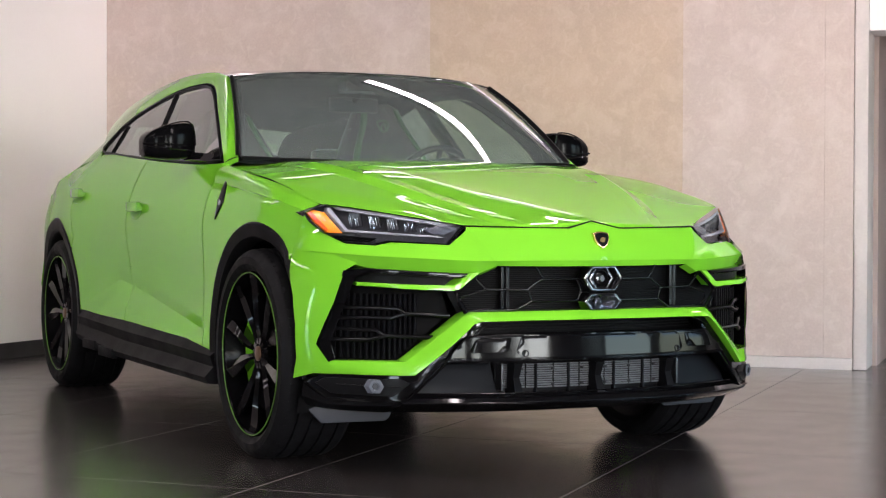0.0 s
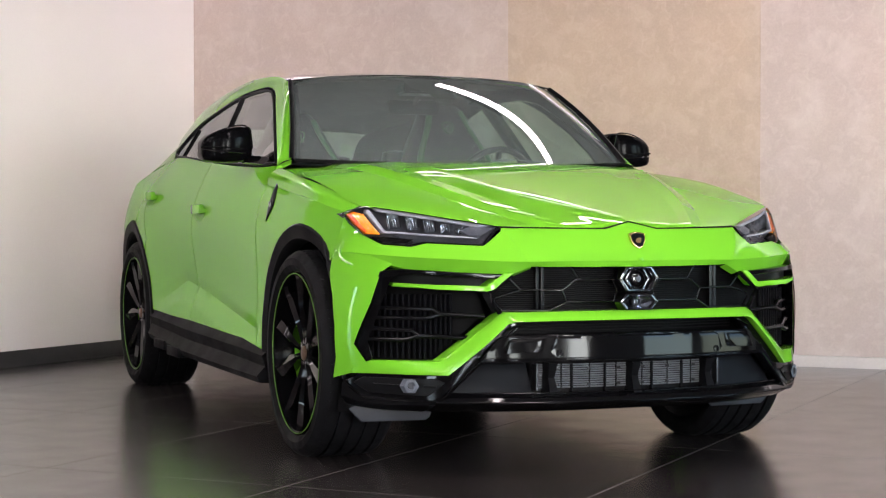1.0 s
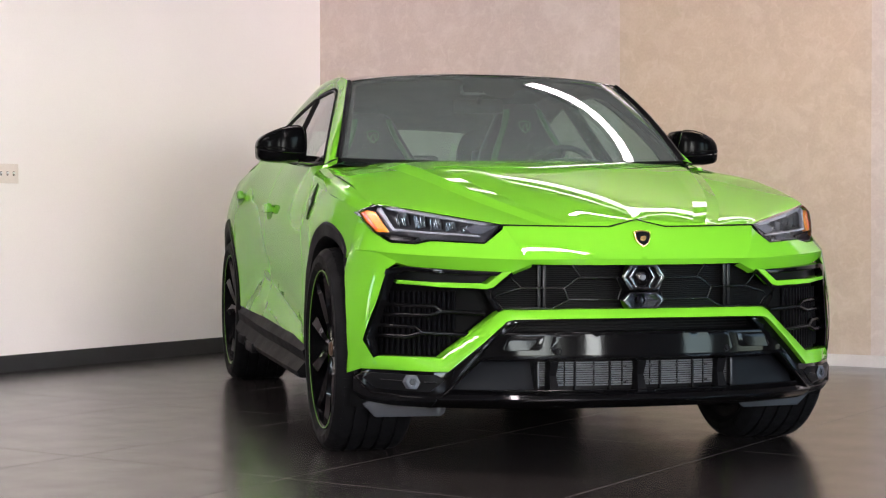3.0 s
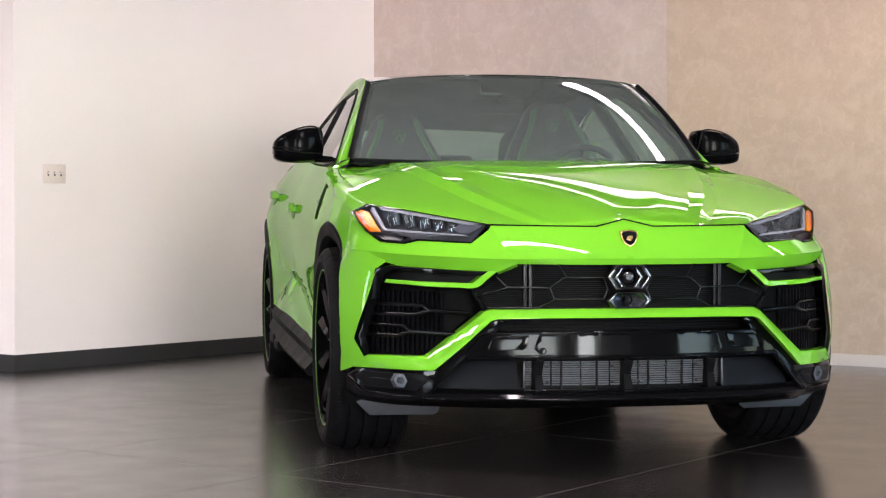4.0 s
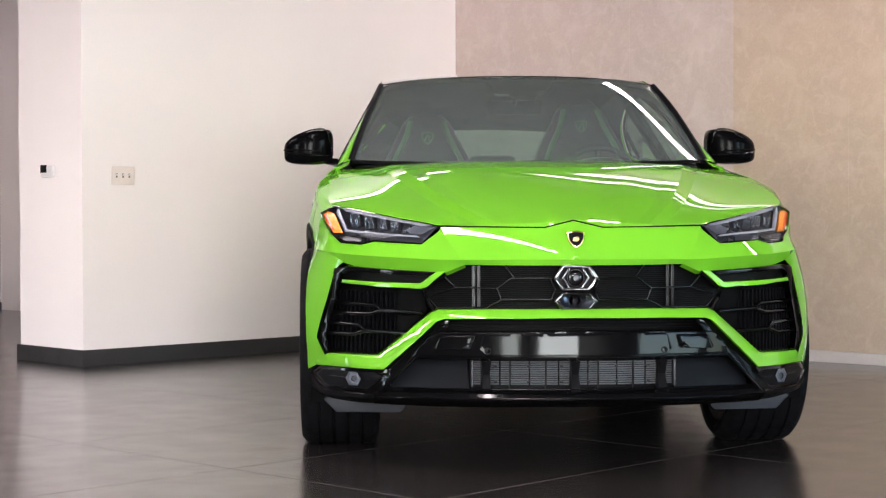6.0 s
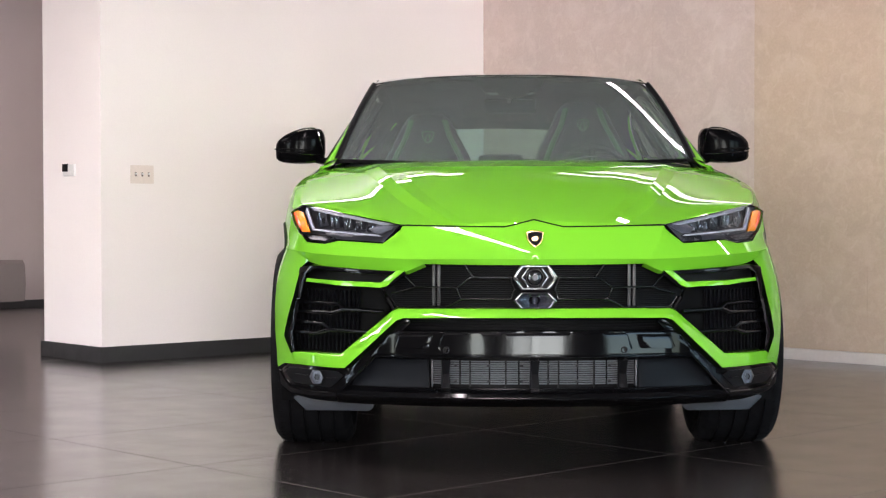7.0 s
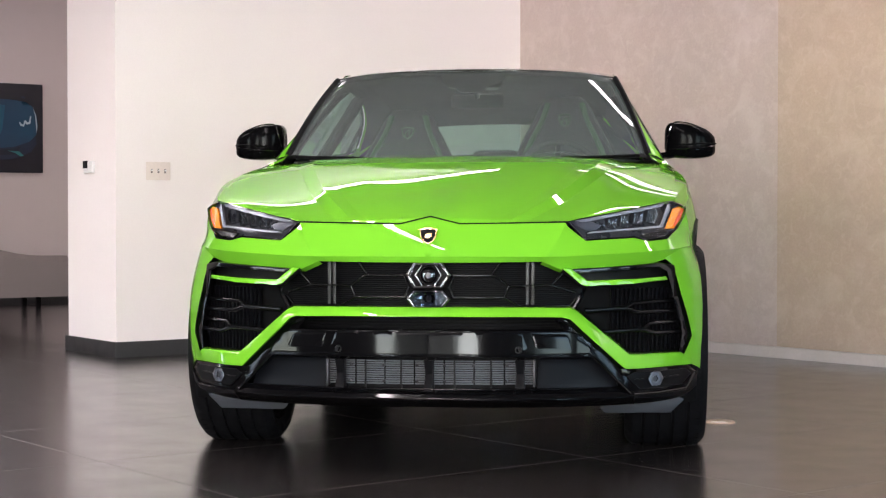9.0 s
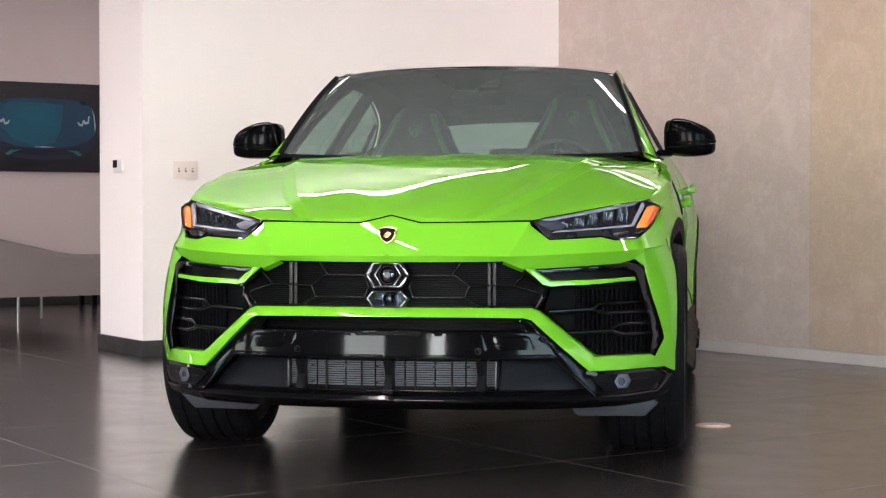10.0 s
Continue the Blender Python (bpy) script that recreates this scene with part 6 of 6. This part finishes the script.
def seat(sx, up):
    """A front seat: shell, side bolsters, head part with a blank shield."""
    rows = []
    for z, w, y, d in ((0.78, 0.25, 1.72, 0.10), (0.98, 0.27, 1.78, 0.10), (1.15, 0.235, 1.86, 0.085), (1.25, 0.188, 1.895, 0.075), (1.31, 0.156, 1.915, 0.068), (1.38, 0.122, 1.935, 0.055), (1.42, 0.08, 1.95, 0.04)):
        rows.append([(sx + w * math.copysign(abs(math.cos(a)) ** 0.5, math.cos(a)), y + d * math.copysign(abs(math.sin(a)) ** 0.7, math.sin(a)), z + up) for a in np.linspace(0, 2 * math.pi, 25)])
    bm = loft(rows, 28, 3, across=True)
    add(bm, rows[-1][:-1], [tuple(range(24))])
    st = part("front_seat", bm, LEATHER, car, "black leather sports seat with green bolsters", sharp=40)
    for k in (1, -1):
        line = [(sx + k * 0.215, 1.69, 1.06 + up), (sx + k * 0.165, 1.765, 1.19 + up), (sx + k * 0.112, 1.825, 1.30 + up), (sx + k * 0.086, 1.868, 1.385 + up)]
        bm = tube([tuple(p) for p in smooth_line(line, 12)], 0.017, 8, flat=0.6)
        part("bolster", bm, GREEN_LEATHER, st, "green leather bolster")
    outline = [(sx + x * 0.95, 1.828 + z * 0.4, 1.30 + up + z * 0.95) for x, z in SHIELD]
    part("stitched_shield", tube(outline, 0.0035, 5, True), GREEN_LEATHER, st)
    mark = [(sx + x, 1.824 + z * 0.4, 1.30 + up + z) for x, z in ((-0.014, -0.014), (-0.008, 0.004), (0.004, 0.014), (0.014, 0.008), (0.006, 0.0), (0.012, -0.016))]
    part("stitched_mark", tube(mark, 0.0035, 5), GREEN_LEATHER, st)
    bm = bmesh.new()
    box(bm, (sx - 0.25, 1.25, 0.62 + up), (sx + 0.25, 1.74, 0.80 + up), 0.05)
    part("seat_cushion", bm, LEATHER, st)


seat(0.395, 0.06)
seat(-0.395, 0.0)
bm = bmesh.new()
box(bm, (-0.66, 2.50, 0.60), (0.66, 2.68, 1.18), 0.06, Matrix.Identity(4))
bench = part("rear_seat", bm, LEATHER, car, "black leather rear bench")
for x in (-0.45, 0.0, 0.45):
    bm = bmesh.new()
    box(bm, (x - 0.13, 2.56, 1.16), (x + 0.13, 2.66, 1.275 if x else 1.24), 0.04)
    part("head_restraint", bm, LEATHER, bench)
bm = bmesh.new()
box(bm, (-0.60, 2.70, 1.12), (0.60, 3.60, 1.15), 0.01)
part("parcel_shelf", bm, BLACK_MATT, car)
for sd in (1, -1):
    bm = loft([[(0.84, 0.72, 1.12), (0.85, 1.7, 1.15), (0.80, 2.68, 1.20)], [(0.80, 0.75, 1.08), (0.80, 1.7, 1.10), (0.76, 2.68, 1.15)], [(0.82, 0.75, 0.6), (0.84, 1.7, 0.6), (0.82, 2.68, 0.6)]], 12, 3)
    part("door_card", side(bm, sd), LEATHER, car)
# sensor box and mirror at the top of the windscreen
bm = prism([(-0.13, 1.06), (0.13, 1.06), (0.10, 1.24), (-0.10, 1.24)], 1.470, 1.515, bevel=0.008)
pod = part("sensor_pod", bm, BLACK_SATIN, car)
bm = bmesh.new()
box(bm, (-0.125, 1.27, 1.385), (0.125, 1.30, 1.455), 0.015)
part("rear_view_mirror", bm, DARK_SLATE, pod)
bm = tube([(0, 1.16, 1.49), (0, 1.27, 1.44)], 0.012, 8)
part("mirror_stem", bm, BLACK_SATIN, pod)
bm = turned([(0, 0.018), (-0.012, 0.014), (-0.016, 0.0005)], 16, "y")
bmesh.ops.translate(bm, verts=bm.verts, vec=(0, 1.075, 1.492))
part("camera_eye", bm, SLATE, pod)

# ---- things on the walls and beyond ----
def on(m, u, v, z):
    return m @ Vector((u, v, z))


sw = thing("light_switch", on(WHITE_M, 2.895, 0, 1.16), "cream three-gang light switch on the white wall", "light switch")
bm = bmesh.new()
box(bm, (2.812, 0.0, 1.102), (2.978, 0.007, 1.216), 0.003, WHITE_M)
part("face_plate", bm, PLASTIC_CREAM, sw)
for k in (-1, 0, 1):
    bm = bmesh.new()
    u = 2.895 + 0.046 * k
    box(bm, (u - 0.006, 0.007, 1.146), (u + 0.006, 0.0085, 1.172), 0.0005, WHITE_M)
    part("toggle_slot", bm, SOFA_GREY, sw)
    bm = bmesh.new()
    box(bm, (u - 0.004, 0.006, 1.158), (u + 0.004, 0.019, 1.168), 0.0015, WHITE_M)
    part("toggle", bm, PLASTIC_WHITE, sw)

th = thing("thermostat", on(END_M, 0.385, 0, 1.19), "small white thermostat with a dark display", "thermostat")
bm = bmesh.new()
box(bm, (0.300, 0.0, 1.150), (0.440, 0.022, 1.225), 0.008, END_M)
part("case", bm, PLASTIC_WHITE, th)
bm = bmesh.new()
box(bm, (0.372, 0.018, 1.180), (0.442, 0.0245, 1.228), 0.002, END_M)
part("display", bm, BLACK_SATIN, th)

# framed picture of a blue car, in plain shapes
pic = thing("wall_picture", on(FAR_M, -0.535, 0, 1.72), "dark unframed picture of a blue car front", "picture")
bm = bmesh.new()
box(bm, (-1.115, 0.0, 1.288), (0.045, 0.045, 2.152), 0.004, FAR_M)
part("canvas", bm, material("picture_black", (0.008, 0.008, 0.012), 0.35, blotch=0.3, other=(0.012, 0.012, 0.022), rough_var=0.05), pic)


def daub(name, pts, mat, lift):
    """A painted shape; pts: sideways from the picture's middle, and height."""
    bm = panel(pts, lambda u, z: tuple(FAR_M @ Vector((-0.535 + u, 0.0455 + lift, z))), None, step=0.06)
    part(name, bm, mat, pic)


def painted(name, colour, other, blotch, scale=3.0):
    return material(name, colour, 0.35, blotch=blotch, blotch_scale=scale, other=other, rough_var=0.05)


BLUE = painted("picture_blue", (0.008, 0.052, 0.098), (0.010, 0.024, 0.060), 0.8, 2.2)
TEAL_BLUE = painted("picture_teal_blue", (0.006, 0.085, 0.130), (0.008, 0.045, 0.090), 0.7, 2.6)
NAVY = painted("picture_navy", (0.009, 0.016, 0.038), (0.008, 0.010, 0.018), 0.5)
PALE = painted("picture_pale", (0.40, 0.46, 0.50), (0.22, 0.28, 0.34), 0.5, 8)
TEAL = painted("picture_teal", (0.02, 0.16, 0.15), (0.02, 0.06, 0.08), 0.6, 8)
SHADE = painted("picture_shade", (0.005, 0.006, 0.012), (0.008, 0.012, 0.024), 0.5)
half = [(0.0, 2.0), (0.22, 1.996), (0.40, 1.978), (0.47, 1.935), (0.515, 1.85), (0.528, 1.75), (0.512, 1.66), (0.44, 1.59), (0.28, 1.535), (0.0, 1.515)]
daub("painted_skirt", whole_outline([(0.0, 1.56), (0.30, 1.58), (0.50, 1.66), (0.515, 1.57), (0.46, 1.49), (0.28, 1.42), (0.0, 1.395)]), NAVY, 0.001)
daub("painted_body", whole_outline(half), BLUE, 0.002)
daub("painted_bonnet", [(-0.36, 1.95), (0.0, 1.955), (0.20, 1.94), (0.17, 1.70), (0.10, 1.56), (-0.10, 1.535), (-0.30, 1.60), (-0.42, 1.72), (-0.43, 1.86)], TEAL_BLUE, 0.003)
daub("painted_opening", whole_outline([(0.0, 1.500), (0.26, 1.515), (0.36, 1.545), (0.30, 1.465), (0.0, 1.445)]), SHADE, 0.004)
daub("painted_sheen", [(-0.12, 1.528), (0.0, 1.523), (0.12, 1.528), (0.0, 1.534)], PALE, 0.005)
daub("painted_crest", [(-0.010, 1.665), (0.0, 1.676), (0.010, 1.665), (0.0, 1.650)], painted("picture_red", (0.16, 0.05, 0.04), (0.10, 0.04, 0.03), 0.4), 0.005)
for k in (1, -1):
    f = lambda pts: [(k * u, z) for u, z in pts]
    daub("painted_lamp", f([(0.335, 1.775), (0.350, 1.745), (0.385, 1.735), (0.400, 1.770), (0.415, 1.755), (0.450, 1.765), (0.462, 1.835), (0.447, 1.840), (0.438, 1.785), (0.418, 1.780), (0.405, 1.800), (0.390, 1.795), (0.378, 1.757), (0.358, 1.764), (0.345, 1.782)]), PALE, 0.006)
    daub("painted_edge", f([(0.478, 1.925), (0.510, 1.845), (0.522, 1.74), (0.514, 1.68), (0.508, 1.74), (0.500, 1.84)]), PALE, 0.005)
    daub("painted_glint", f([(0.225, 1.500), (0.33, 1.495), (0.385, 1.455), (0.35, 1.445), (0.30, 1.475)]), TEAL, 0.006)
    daub("painted_mirror", f([(0.355, 2.018), (0.365, 2.032), (0.402, 2.026), (0.395, 2.006)]), NAVY, 0.004)

# grey lounge sofa beyond the wall's end
SOFA_M = wall_frame(Vector((-3.46, 5.66, 0)), Vector((-0.751, -0.660, 0)), Vector((-0.660, 0.751, 0)))
sofa = thing("sofa", (-3.9, 5.6, 0), "grey upholstered lounge sofa on slim metal legs", "sofa")
bm = bmesh.new()
rows = []
for u, top, back in ((-0.06, 0.575, 0.60), (0.25, 0.585, 0.60), (0.60, 0.66, 0.62), (0.95, 0.735, 0.64), (1.3, 0.77, 0.66), (1.8, 0.78, 0.68), (2.2, 0.775, 0.68)):
    rows.append([(SOFA_M @ Vector((u, v, z))) for v, z in ((0.02, 0.27), (0.0, 0.40), (0.015, top - 0.03), (0.05, top), (0.16, top), (0.20, top - 0.04), (0.24, 0.27), (0.02, 0.27))])
loft([[tuple(p) for p in r] for r in rows], 22, 4, curved=False, across=True, bm=bm)
add(bm, [tuple(p) for p in rows[0][:-1]], [tuple(range(7))])
add(bm, [tuple(p) for p in rows[-1][:-1]], [tuple(range(7))])
part("backrest", bm, SOFA_GREY, sofa)
bm = bmesh.new()
box(bm, (-0.15, 0.20, 0.265), (2.2, 1.80, 0.44), 0.04, SOFA_M)
part("seat", bm, SOFA_GREY, sofa)
for u, v in ((0.62, 0.14), (1.75, 0.14), (-0.09, 1.72), (1.75, 1.72)):
    p = SOFA_M @ Vector((u, v, 0))
    bm = tube([(p.x, p.y, 0.0), (p.x, p.y, 0.27)], 0.011, 10)
    part("leg", bm, STEEL, sofa)

# low dark bench by the back wall, of which the legs show under the sofa
bench_low = thing("bench", FAR_M @ Vector((-1.0, 0.45, 0)), "low dark bench on slim black legs by the back wall", "bench")
bm = bmesh.new()
box(bm, (-1.85, 0.22, 0.33), (-0.18, 0.68, 0.41), 0.012, FAR_M)
part("seat", bm, BLACK_SATIN, bench_low)
for u in (-1.80, -0.24):
    for v in (0.27, 0.63):
        bm = bmesh.new()
        box(bm, (u - 0.02, v - 0.02, 0.0), (u + 0.02, v + 0.02, 0.33), 0.003, FAR_M)
        part("leg", bm, BLACK_SATIN, bench_low)

# round metal floor-box lid beside the car
lid = thing("floor_box", (1.08, 0.66, 0), "round brass floor-box lid, slightly raised", "floor box")
bm = turned([(0.0005, 0.074), (0.003, 0.073), (0.005, 0.068), (0.0055, 0.0005)], 36, "z")
bmesh.ops.translate(bm, verts=bm.verts, vec=(1.08, 0.66, 0))
part("lid", bm, material("worn_brass", (0.62, 0.45, 0.34), 0.35, metal=0.6, grain=0.3, scale=80, rough_var=0.08), lid)
bm = bmesh.new()
box(bm, (1.05, 0.605, 0.0050), (1.11, 0.62, 0.0085), 0.001)
part("flap", bm, PLASTIC_CREAM, lid)

# ---- floor tiles, each a piece ----
U, N = Vector((math.cos(radians(43)), math.sin(radians(43)), 0)), Vector((-math.sin(radians(43)), math.cos(radians(43)), 0))
FLOOR_M = wall_frame(Vector((0, 0, 0)), U, N)
bm = bmesh.new()
box(bm, (-11, -0.4, -0.011), (13.2, 13.3, -0.0003), 0, wall_frame(CORNER, ALONG_STONE, ALONG_WHITE))
floor = tagged(part("floor", bm, GROUT, None), "dark brown polished tile floor with thin pale joints", "floor", kind="structure")
LONG, WIDE, GAP = 1.470, 1.000, 0.0045
bm = bmesh.new()
box(bm, (GAP / 2, GAP / 2, -0.009), (LONG - GAP / 2, WIDE - GAP / 2, 0.0), 0.0)
tile_mesh = None
BACK = wall_frame(CORNER, ALONG_STONE, ALONG_WHITE).inverted()
for i in range(-11, 10):
    for j in range(-12, 14):
        o = FLOOR_M @ Vector((0.10 + i * LONG, 0.31 + j * WIDE, 0))
        c = BACK @ (FLOOR_M @ Vector((0.10 + (i + 0.5) * LONG, 0.31 + (j + 0.5) * WIDE, 0)))
        if not (-9.5 < c.x < 12.4 and -0.2 < c.y < 12.8):
            continue
        if tile_mesh is None:
            first = part("tile", bm, TILE, floor, sharp=5)
            tile_mesh = first.data
            ob = first
        else:
            ob = part("tile", tile_mesh, TILE, floor)
        ob.matrix_basis = Matrix.Translation(o) @ FLOOR_M.to_3x3().to_4x4()
